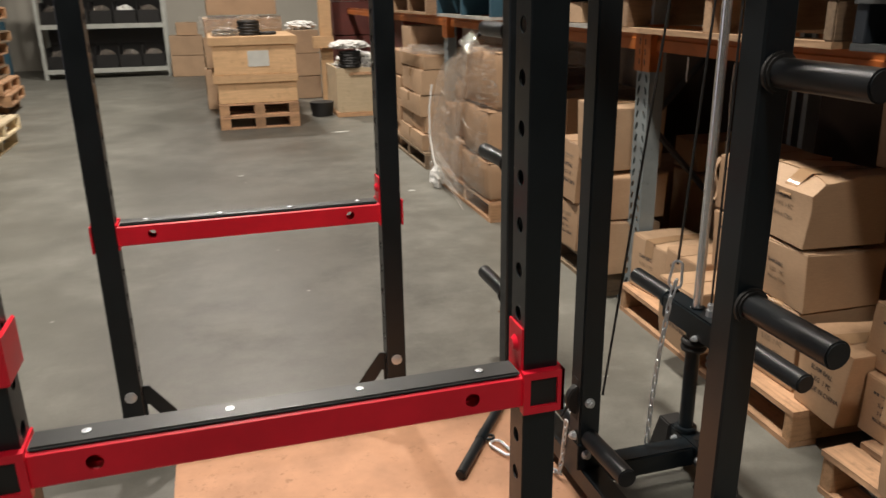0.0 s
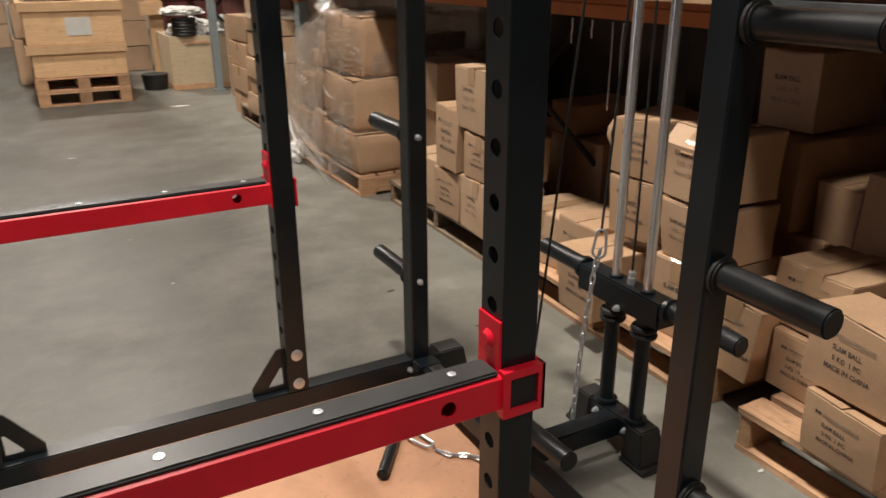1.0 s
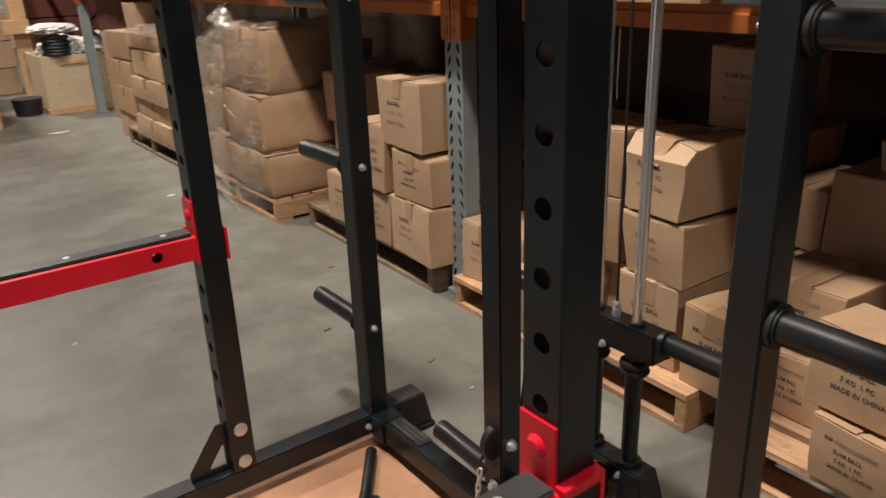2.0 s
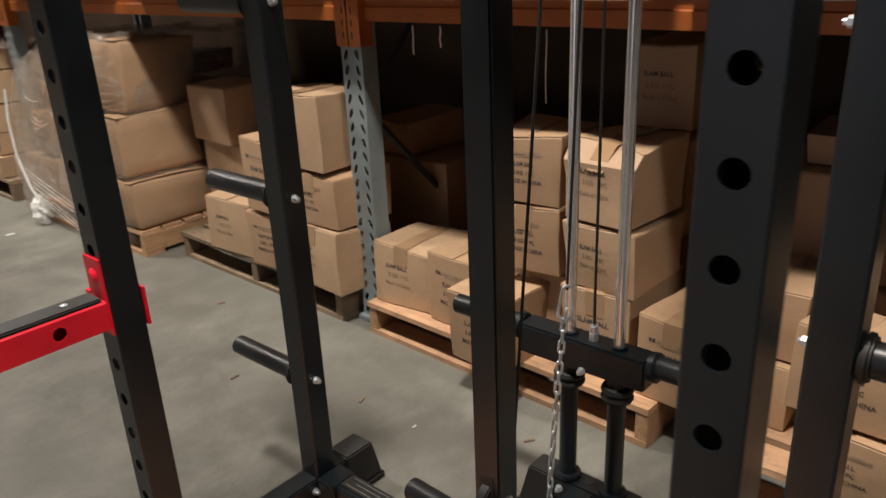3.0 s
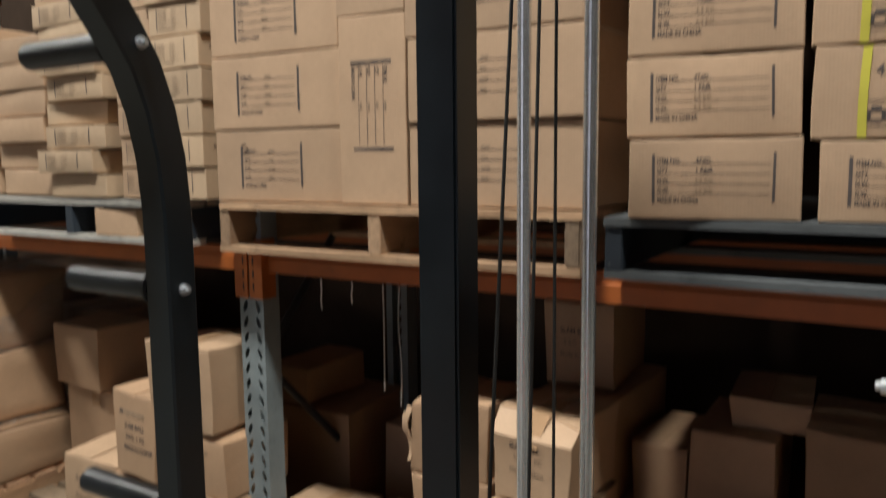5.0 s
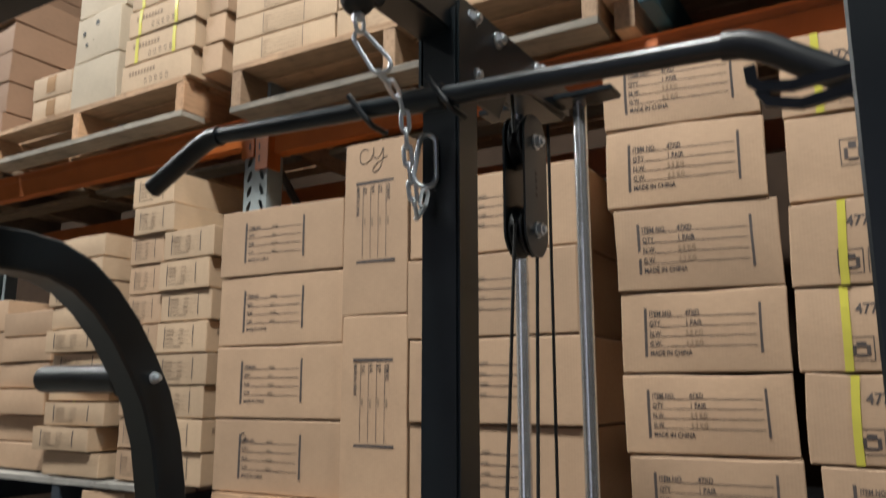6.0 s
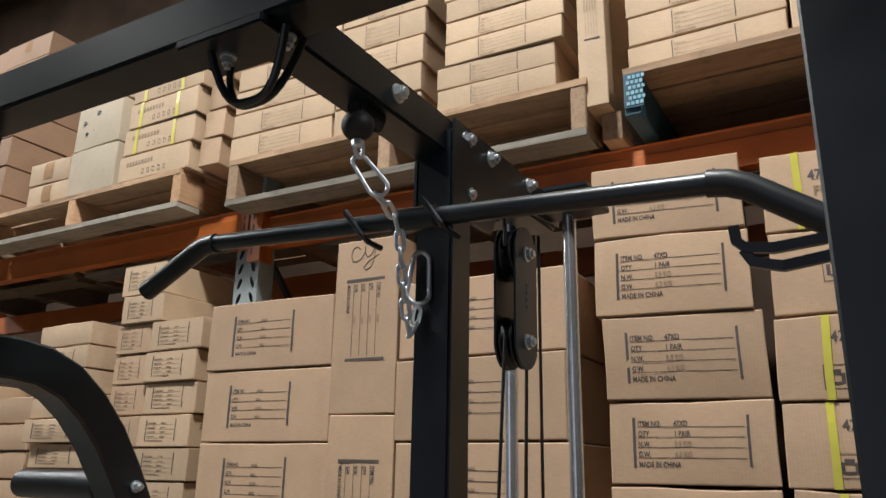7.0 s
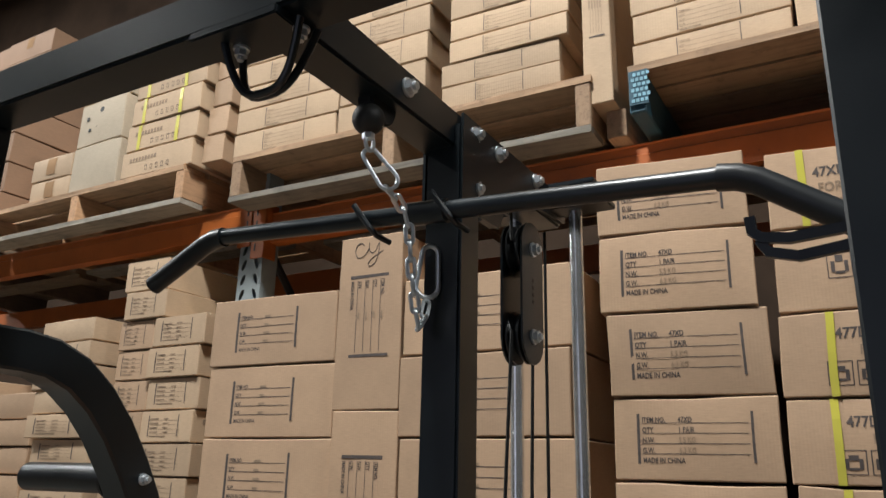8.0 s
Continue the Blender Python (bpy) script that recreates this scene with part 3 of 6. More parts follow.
# ---- safety bars and upright hook ----
def safety_bar(y, rail, xl, xr, up):
    bar = thing("safety_bar", (0.268, y, 0.68), "red steel safety bar with black top pad on the rack", "safety bar", "pair of safety bars")
    x0, x1, z0, z1 = xl + H + 0.004, xr - H - 0.004, up + 0.683, up + 0.733
    bm = bmesh.new()
    hx0, hx1 = xl + 0.122, xr - 0.122
    cells = [(x0, hx0 - 0.025, z0, z1, 0, 0), (hx0 - 0.025, hx0 + 0.025, z0, z1, 0.0125, 0.0125), (hx0 + 0.025, hx1 - 0.025, z0, z1, 0, 0),
             (hx1 - 0.025, hx1 + 0.025, z0, z1, 0.0125, 0.0125), (hx1 + 0.025, x1, z0, z1, 0, 0)]
    w = 0.026
    add_holed(bm, (0, rail - w, 0), (1, 0, 0), (0, 0, 1), cells, 0.003)
    add_holed(bm, (0, rail + w, 0), (-1, 0, 0), (0, 0, 1), [(-b, -a, c, d, e, f) for a, b, c, d, e, f in cells], 0.003)
    for za, zb in ((z0, z0 - 0.003), (z1, z1 + 0.003)):
        lo = [bm.verts.new((u, rail + s * w, za)) for u, s in ((x0, -1), (x1, -1), (x1, 1), (x0, 1))]
        hi = [bm.verts.new((u, rail + s * (w - 0.003), zb)) for u, s in ((x0, -1), (x1, -1), (x1, 1), (x0, 1))]
        bm.faces.new(hi)
        for k in range(4):
            bm.faces.new((lo[k], lo[(k + 1) % 4], hi[(k + 1) % 4], hi[k]))
    raw_part("rail", bm, RED, bar, "red square tube with round holes")
    pad = part("top_pad", box(x0 + 0.004, x1 - 0.004, rail - 0.023, rail + 0.026, up + 0.736, up + 0.744), PAD, bar, "black protective strip", bevel=0.003)
    for bx in (-0.032, 0.168, 0.366, 0.565):
        piece("pad_screw", CAP_SMALL, pad, Vector((bx, rail + 0.003, up + 0.744)) - BASE[bar.name])
    for ux, s in ((xl, 1), (xr, -1)):
        xi = ux + s * (H + 0.0005)
        flag = part("end_plate", box(min(xi, xi + s * 0.004), max(xi, xi + s * 0.004), y - 0.030, y + 0.030, up + 0.668, up + (0.818 if s < 0 else 0.744)), RED, bar, bevel=0.0015)
        if s < 0:
            part("lock_stud", rod((xi + s * 0.004, y, up + 0.781), (xi + s * 0.011, y, up + 0.781), 0.015, 20, 0.009), RED, flag, smooth=True)
        col = bmesh.new()
        side = -1 if y < YC else 1
        ya, yb = y + side * (H + 0.001), y + side * (H + 0.016)
        u0, u1 = ux - 0.036, ux + 0.036
        frames = []
        for yy in (ya, yb):
            for a, b, c, d in ((u0, u1, up + 0.668, up + 0.744), (u0 + 0.012, u1 - 0.012, up + 0.681, up + 0.731)):
                frames.append([col.verts.new((p, yy, q)) for p, q in ((a, c), (b, c), (b, d), (a, d))])
        for m, n in ((0, 1), (2, 3), (0, 2), (1, 3)):
            for k in range(4):
                j = (k + 1) % 4
                col.faces.new((frames[m][k], frames[m][j], frames[n][j], frames[n][k]))
        xo = ux - s * (H + 0.001)
        add_box(col, min(xo, xo - s * 0.005), max(xo, xo - s * 0.005), y - 0.046 if side < 0 else y - 0.036, y + 0.036 if side < 0 else y + 0.046, up + 0.668, up + 0.744)
        part("collar", col, RED, bar, "red wrap-round bracket")
        pads = bmesh.new()
        ya, yb = y + side * (H + 0.0008), y + side * (H + 0.011)
        add_box(pads, ux - 0.024, ux + 0.024, min(ya, yb), max(ya, yb), up + 0.681, up + 0.731)
        part("liner", pads, RUBBER, bar, "black square liner")
    return bar


bm = bmesh.new()
add_rod(bm, (0, 0, 0), (0, 0, 0.0016), 0.0068, 18)
add_rod(bm, (0, 0, 0.0016), (0, 0, 0.0024), 0.0045, 12, 0.002)
CAP_SMALL = mesh_of("pad_screw", bm, ZINC, smooth=True)
safety_bar(YN, YN - 0.013, XFN, XRN, 0.003)
safety_bar(YF, YF + 0.001, XF, XR, 0.009)

hook = thing("bar_hook", (XFN, YN, 0.845), "red steel bar hook clamped on a rack upright", "bar hook")
bm = bmesh.new()
for a, b, c, d in ((XFN - 0.036, XFN + 0.036, YN - 0.042, YN - 0.034), (XFN + 0.032, XFN + 0.038, YN - 0.042, YN + 0.042), (XFN - 0.038, XFN - 0.032, YN - 0.042, YN + 0.042)):
    add_box(bm, a, b, c, d, 0.846, 0.919)
part("clamp", bm, RED, hook, bevel=0.002)
part("lip", box(XFN - 0.02, XFN + 0.02, YN - 0.046, YN - 0.042, 0.856, 0.899), RUBBER, hook, bevel=0.001)

# ---- lat tower ----
XL = 1.056
tower = thing("lat_tower", (XL, YC, 0), "black steel lat pulldown tower behind the rack", "lat tower")
post = bmesh.new()
add_box(post, XL - H, XL + H, YC - H, YC + H, 0.11, 2.155)
part("post", post, BLACK, tower, "square black tube", bevel=0.004)
part("post_foot", box(XL - 0.034, XL + 0.034, YC - 0.036, YC + 0.036, 0.112, 0.19), BLACK, tower, bevel=0.002)
# flat black patch in place of the slot's shaded opening
part("slot", box(XL - H - 0.0012, XL - H + 0.001, YC - 0.016, YC + 0.016, 0.255, 0.375), RUBBER, tower, "black patch standing for the shaded pulley slot", bevel=0.0004)
part("low_pulley", rod((XL - 0.012, YC - 0.011, 0.312), (XL - 0.012, YC + 0.011, 0.312), 0.046, 28), RUBBER, tower, bevel=0.003, smooth=True)
fasten(tower, (XL - 0.004, YC - H, 0.312), "-y")
fasten(tower, (XL - 0.01, YC - 0.036, 0.16), "-y")
fasten(tower, (XL - 0.034, YC - 0.012, 0.21), "-x")
part("top_beam", box(XR + H, 1.46, YT - H, YT + H, 2.118, 2.178), BLACK, tower, bevel=0.004)
for s in (-1, 1):
    ya, yb = YT + s * (H + 0.0005), YT + s * (H + 0.005)
    g = bmesh.new()
    prof = [(1.045, 2.18), (1.47, 2.18), (1.47, 2.13), (1.30, 2.115), (1.20, 2.08), (1.17, 2.03), (1.045, 2.03)]
    lo = [g.verts.new((a, ya, b)) for a, b in prof]
    hi = [g.verts.new((a, yb, b)) for a, b in prof]
    g.faces.new(lo)
    g.faces.new(hi)
    for k in range(7):
        g.faces.new((lo[k], lo[(k + 1) % 7], hi[(k + 1) % 7], hi[k]))
    part("gusset_plate", g, BLACK, tower)
for bx, bz in ((0.893, 2.149), (1.082, 2.157), (1.083, 2.067), (1.166, 2.158), (1.322, 2.166)):
    fasten(tower, (bx, YT - H - (0.005 if bx > 1.0 else 0), bz), "-y")
part("rod_bracket", box(1.39, 1.445, 1.63, 1.895, 2.134, 2.145), BLACK, tower, bevel=0.002)
part("rod_bracket_top", box(1.395, 1.44, 1.655, 1.87, 2.178, 2.188), BLACK, tower, bevel=0.002)
for ry in (1.822, 1.700):
    part("guide_rod", rod((1.417, ry, 0.12), (1.417, ry, 2.134), 0.0125, 24), CHROME, tower, "polished chrome guide rod", smooth=True)
    part("rod_sleeve", rod((1.417, ry, 0.118), (1.417, ry, 0.375), 0.0205, 24), BLACK, tower, smooth=True)
    part("rod_flange", rod((1.417, ry, 0.112), (1.417, ry, 0.125), 0.032, 24), BLACK, tower, smooth=True, bevel=0.002)
    for dz in (0.378, 0.396):
        t = bmesh.new()
        add_sweep(t, [(1.417 + 0.026 * math.cos(a), ry + 0.026 * math.sin(a), dz) for a in np.linspace(0, 2 * math.pi, 24, endpoint=False)], circle(0.0105, 8), True)
        part("bumper", t, RUBBER, tower, "black rubber bumper ring", smooth=True)

# foot of the tower
part("keel", box(XL + H, 1.39, YC - 0.030, YC + 0.030, 0.050, 0.110), BLACK, tower, bevel=0.004)
part("rear_foot", box(1.39, 1.45, 1.655, 1.87, 0.050, 0.110), BLACK, tower, bevel=0.004)
for fy, s in ((1.672, -1), (1.885, 1)):
    foot = bmesh.new()
    add_box(foot, 1.386, 1.454, fy - 0.030, fy + 0.030, 0.014, 0.112)
    for v in foot.verts:
        if v.co.z < 0.05:
            v.co.x += 0.012 if v.co.x > 1.42 else -0.012
            v.co.y += s * 0.022 if (v.co.y - fy) * s > 0 else 0
    add_box(foot, 1.370, 1.470, min(fy - s * 0.03, fy + s * 0.07), max(fy - s * 0.03, fy + s * 0.058), 0.0, 0.014)
    part("foot_cap", foot, RUBBER, tower, "flared black rubber foot", bevel=0.004)
fasten(tower, (1.39, 1.706, 0.085), "-x", BOLT_SMALL)
fasten(tower, (1.39, YC + 0.065, 0.085), "-x", BOLT_SMALL)
# flat black disc stands for the shade inside a hole
part("hole_disc", rod((1.425, 1.768, 0.1092), (1.425, 1.768, 0.1106), 0.014, 20), RUBBER, tower)
for s in (-1, 1):
    part("foot_peg", rod((XL, YC + s * 0.03, 0.205), (XL, YC + s * 0.235, 0.215), 0.0245, 24), GRIP, tower, "black sleeved foot peg", bevel=0.003, smooth=True)

# pulleys and cables
XP = 1.338
block = thing("pulley_block", (XP, YT, 1.84), "black twin-pulley block hanging on cables", "pulley block")
for s in (-1, 1):
    ya, yb = YT + s * 0.017, YT + s * 0.021
    g = bmesh.new()
    prof = [(XP + 0.046 * math.cos(radians(a)), 2.050 + 0.042 * math.sin(radians(a))) for a in range(0, 181, 15)]
    prof += [(XP + 0.046 * math.cos(radians(a)), 1.882 + 0.046 * math.sin(radians(a))) for a in range(180, 361, 15)]
    lo = [g.verts.new((a, ya, b)) for a, b in prof]
    hi = [g.verts.new((a, yb, b)) for a, b in prof]
    g.faces.new(lo)
    g.faces.new(hi)
    for k in range(len(prof)):
        j = (k + 1) % len(prof)
        g.faces.new((lo[k], lo[j], hi[j], hi[k]))
    part("side_plate", g, BLACK, block)
for pz in (2.042, 1.884):
    wheel = bmesh.new()
    prof = [(0.047, -0.012), (0.047, -0.009), (0.039, 0.0), (0.047, 0.009), (0.047, 0.012)]
    rings = [[wheel.verts.new((XP + r * math.cos(2 * math.pi * k / 28), YT + w, pz + r * math.sin(2 * math.pi * k / 28))) for k in range(28)] for r, w in prof]
    for a, b in zip(rings, rings[1:]):
        for k in range(28):
            wheel.faces.new((a[k], a[(k + 1) % 28], b[(k + 1) % 28], b[k]))
    wheel.faces.new(rings[0])
    wheel.faces.new(rings[-1])
    part("pulley_wheel", wheel, GRIP, block, "grooved black nylon wheel", smooth=True)
    piece("axle_nut", BOLT, block, Vector((XP, YT - 0.021, pz)) - BASE[block.name], FACE["-y"])
for k, pz in enumerate((1.985, 1.972, 1.959, 1.946)):
    part("plate_mark", rod((XP, YT - 0.0212, pz), (XP, YT - 0.0216, pz), 0.004, 8), RUBBER, block)

cables = thing("steel_cables", (1.31, YC, 0.31), "black coated steel cables of the pulley system", "cable")
for name_path in (((1.293, YT, 1.89), (1.106, YC, 0.31)), ((1.384, YT, 1.89), (1.302, YC, 0.66)), ((1.381, YT, 2.05), (1.383, YT, 2.106)),
                  ((1.294, YT, 2.05), (1.290, YT, 2.118)), ((1.417, YC, 0.53), (1.417, YC, 2.10)), ((1.04, YC, 0.34), (0.99, YC + 0.01, 0.26))):
    part("cable", rod(name_path[0], name_path[1], 0.0032, 8), RUBBER, cables, smooth=True)

# weight carriage
carriage = thing("weight_carriage", (1.417, YC, 0.41), "black steel weight carriage with loading pegs on guide rods", "weight carriage")
part("body", box(1.385, 1.449, 1.625, 1.945, 0.425, 0.497), BLACK, carriage, bevel=0.005)
for s, ya, yb in ((-1, 1.625, 1.395), (1, 1.945, 2.15)):
    part("loading_peg", rod((1.417, ya, 0.480), (1.417, yb, 0.480), 0.0245, 24), GRIP, carriage, "black sleeved loading peg", bevel=0.004, smooth=True)
    part("collar", rod((1.417, ya, 0.476), (1.417, ya + s * 0.018, 0.478), 0.033, 24), BLACK, carriage, bevel=0.003, smooth=True)
for ry in (1.822, 1.700):
    part("bushing", rod((1.417, ry, 0.407), (1.417, ry, 0.425), 0.024, 20), BLACK, carriage, smooth=True)
    part("top_bushing", rod((1.417, ry, 0.497), (1.417, ry, 0.503), 0.019, 20), BLACK, carriage, smooth=True)
eye = bmesh.new()
add_rod(eye, (1.417, YC, 0.497), (1.417, YC, 0.515), 0.012, 6)
add_rod(eye, (1.417, YC, 0.515), (1.417, YC, 0.535), 0.006, 10)
add_rod(eye, (1.417, YC, 0.522), (1.417, YC, 0.531), 0.010, 6)
part("cable_bolt", eye, ZINC, carriage, "zinc cable end bolt", smooth=True)
fasten(carriage, (1.385, YC + 0.01, 0.430), "-x", BOLT_SMALL)

# chains and snap hooks
bm = bmesh.new()
stadium = [(0.0055 * math.cos(radians(a)), 0, 0.0095 + 0.0055 * math.sin(radians(a))) for a in range(0, 181, 30)]
stadium += [(0.0055 * math.cos(radians(a)), 0, -0.0095 + 0.0055 * math.sin(radians(a))) for a in range(180, 361, 30)]
add_sweep(bm, stadium, circle(0.0033, 6), True)
LINK = mesh_of("link", bm, ZINC, smooth=True)


def chain(name, points, label, size=1.0):
    pts = [Vector(p) for p in points]
    ob = thing(name, pts[-1], label, "chain")
    step, k, carry = 0.0255 * size, 0, 0.0
    for a, b in zip(pts, pts[1:]):
        way = (b - a).normalized()
        d = carry
        while d < (b - a).length:
            q = way.to_track_quat("Z", "Y").to_matrix().to_4x4() @ pose(0, 0, 0, 0, 0, 90 * (k % 2) + 62)
            link = new("link", LINK)
            link.parent = ob
            link.matrix_basis = Matrix.Translation(a + way * d - pts[-1]) @ q @ Matrix.Scale(size, 4)
            d += step
            k += 1
        carry = d - (b - a).length
    return ob


def snap_hook(parent, at, rot, size=1.0):
    bm = bmesh.new()
    loop = [(0.010 * math.cos(radians(a)), 0, 0.022 + 0.010 * math.sin(radians(a))) for a in range(0, 181, 20)]
    loop += [(0.014 * math.cos(radians(a)), 0, -0.020 + 0.014 * math.sin(radians(a))) for a in range(180, 361, 20)]
    add_sweep(bm, [Vector(p) * size for p in loop], circle(0.0032 * size, 8), True)
    ob = part("snap_hook", bm, ZINC, parent, "zinc spring snap hook", smooth=True, local=True)
    ob.matrix_basis = Matrix.Translation(Vector(at) - BASE[parent.name]) @ pose(0, 0, 0, *rot)
    return ob


low_chain = chain("low_chain", ((1.300, YC, 0.605), (1.288, YC, 0.56), (1.27, 1.765, 0.40), (1.262, 1.770, 0.245), (1.258, 1.772, 0.125)), "shiny zinc chain hanging from the cable to the tower foot", 0.92)
snap_hook(low_chain, (1.301, YC, 0.632), (0, 4, -40), 1.15)
high_chain = chain("high_chain", ((0.908, YT, 2.008), (0.928, YT, 2.002), (0.946, YT, 1.990), (0.958, YT, 1.968), (0.967, YT, 1.912), (0.982, YT, 1.859), (0.990, YT, 1.840), (1.000, YT, 1.852), (1.009, YT, 1.878)), "short zinc chain looped under the lat bar", 0.92)
snap_hook(high_chain, (0.880, YT, 2.033), (0, -38, -48), 0.95)
snap_hook(high_chain, (1.012, YT, 1.926), (0, 4, -48), 1.15)
part("shackle", sweep([(0.855 + 0.009 * math.cos(a), YT, 2.060 + 0.012 * math.sin(a)) for a in np.linspace(0, 2 * math.pi, 14, endpoint=False)], circle(0.0028, 7), True), ZINC, high_chain, smooth=True)
floor_chain = chain("floor_chain", ((1.02, 1.80, 0.215), (1.022, 1.815, 0.12), (1.022, 1.832, 0.036), (1.012, 1.872, 0.024), (0.99, 1.893, 0.024), (0.955, 1.915, 0.024), (0.938, 1.945, 0.024)), "zinc chain running from the low pulley to a handle", 0.92)
snap_hook(floor_chain, (0.915, 2.012, 0.028), (90, 0, 18), 1.35)

# ball stop and hanger under the top beam
stop = thing("cable_stop", (0.854, YT, 2.05), "black rubber ball stop on the cable end", "cable stop")
bm = bmesh.new()
bmesh.ops.create_uvsphere(bm, u_segments=20, v_segments=14, radius=0.0215, matrix=Matrix.Translation((0.850, YT, 2.090)))
part("ball", bm, RUBBER, stop, smooth=True)
part("cable_nut", rod((0.851, YT, 2.072), (0.852, YT, 2.063), 0.0085, 6), ZINC, stop, smooth=True)
part("cable_pulley", rod((0.868, YT - 0.012, 2.118), (0.868, YT + 0.012, 2.118), 0.03, 28), GRIP, stop, bevel=0.003, smooth=True)

# lat bar on its rest hooks
lat_bar = thing("lat_bar", (1.0, YC, 2.015), "black lat bar with angled grip ends resting on tower hooks", "lat bar")
part("bar", sweep([(1.0, 1.360, 1.990), (1.0, 1.775, 2.009), (1.0, 2.187, 2.028)], circle(0.0135, 16)), BLACK, lat_bar, smooth=True)
part("grip", sweep([(1.0, 1.376, 1.991), (1.0, 1.354, 1.988), (1.0, 1.332, 1.979), (1.0, 1.249, 1.922), (1.0, 1.218, 1.901)], circle(0.0165, 16)), GRIP, lat_bar, "black rubber grip", smooth=True)
part("grip", sweep([(1.0, 2.171, 2.027), (1.0, 2.193, 2.026), (1.0, 2.215, 2.018), (1.0, 2.298, 1.976), (1.0, 2.331, 1.959)], circle(0.0165, 16)), GRIP, lat_bar, "black rubber grip", smooth=True)
part("swivel", rod((1.0, 1.738, 2.0073), (1.0, 1.813, 2.0107), 0.0175, 20), BLACK, lat_bar, bevel=0.002, smooth=True)
for ry in (1.735, 1.868):
    part("rest_hook", sweep([(1.03, ry - 0.012, 1.984), (1.0, ry - 0.010, 1.986), (0.988, ry - 0.004, 1.996), (0.982, ry + 0.022, 2.033)], circle(0.0045, 8)), BLACK, tower, smooth=True)

# handle on the board
handle = thing("row_handle", (0.876, 2.083, 0.018), "black straight row handle lying on the tan board", "row handle")
part("grip", rod((0.750, 1.911, 0.0325), (0.862, 2.064, 0.0325), 0.0155, 20), GRIP, handle, "black rubber grip", bevel=0.004, smooth=True)
part("grip", rod((0.890, 2.102, 0.0325), (1.002, 2.255, 0.0325), 0.0155, 20), GRIP, handle, "black rubber grip", bevel=0.004, smooth=True)
part("core", rod((0.860, 2.061, 0.0325), (0.892, 2.105, 0.0325), 0.0175, 20), BLACK, handle, bevel=0.003, smooth=True)
eyelet = [(0.896 + 0.013 * math.cos(a), 2.072 + 0.013 * math.sin(a), 0.0325) for a in np.linspace(0, 2 * math.pi, 16, endpoint=False)]
part("eyelet", sweep(eyelet, circle(0.0045, 7), True), BLACK, handle, smooth=True)

board = single("floor_board", box(-0.035, 1.09, 0.95, 2.42, 0.001, 0.016), BOARD, "scuffed tan sheet of board on the floor inside the rack", "board", bevel=0.001)

# ---- pallet racking ----
BAYS = (0.122, 2.972, 5.822, 8.70, 11.58)
FRONT, BACK = 1.88, 2.74


def rack_leg(frame_ob, x, y, s):
    """A perforated steel leg; s is -1 for the face to the aisle."""
    bm = bmesh.new()
    w, d, z1 = 0.05, 0.07, 3.05
    cells = []
    z = 0.02
    while z < z1 - 0.05:
        cells += [(-w, -0.004, z, z + 0.05, 0.0085, 0.018, 0.35), (-0.004, 0.004, z, z + 0.05, 0, 0), (0.004, w, z, z + 0.05, 0.0085, 0.018, -0.35)]
        z += 0.05
    add_holed(bm, (x, y, 0), (0, s, 0), (0, 0, 1), cells, 0.003)
    for sy in (-1, 1):
        a = [bm.verts.new(p) for p in ((x, y + sy * w, 0.02), (x - s * d, y + sy * w, 0.02), (x - s * d, y + sy * w, z), (x, y + sy * w, z))]
        bm.faces.new(a if sy * s < 0 else a[::-1])
        b = [bm.verts.new(p) for p in ((x - s * d, y + sy * w, 0.02), (x - s * d, y + sy * 0.022, 0.02), (x - s * d, y + sy * 0.022, z), (x - s * d, y + sy * w, z))]
        bm.faces.new(b)
    raw_part("leg", bm, GALV, frame_ob, "galvanised perforated steel leg")
    part("base_plate", box(x - s * 0.09 if s > 0 else x - 0.02, x + 0.02 if s > 0 else x + 0.09, y - 0.06, y + 0.06, 0, 0.02), GALV, frame_ob, bevel=0.002)


for by in BAYS:
    frame_ob = thing("rack_frame", (2.31, by, 0), "galvanised steel pallet rack end frame with braces", "rack frame", "pallet rack frames")
    rack_leg(frame_ob, FRONT, by, -1)
    rack_leg(frame_ob, BACK, by, 1)
    for k in range(3):
        za, zb = 0.02 + 0.8 * k, 0.80 + 0.8 * k
        if k % 2 == 0:
            za, zb = zb, za
        part("brace", rod((FRONT + 0.05, by, za), (BACK - 0.05, by, zb), 0.014, 6), DARK_STEEL, frame_ob)


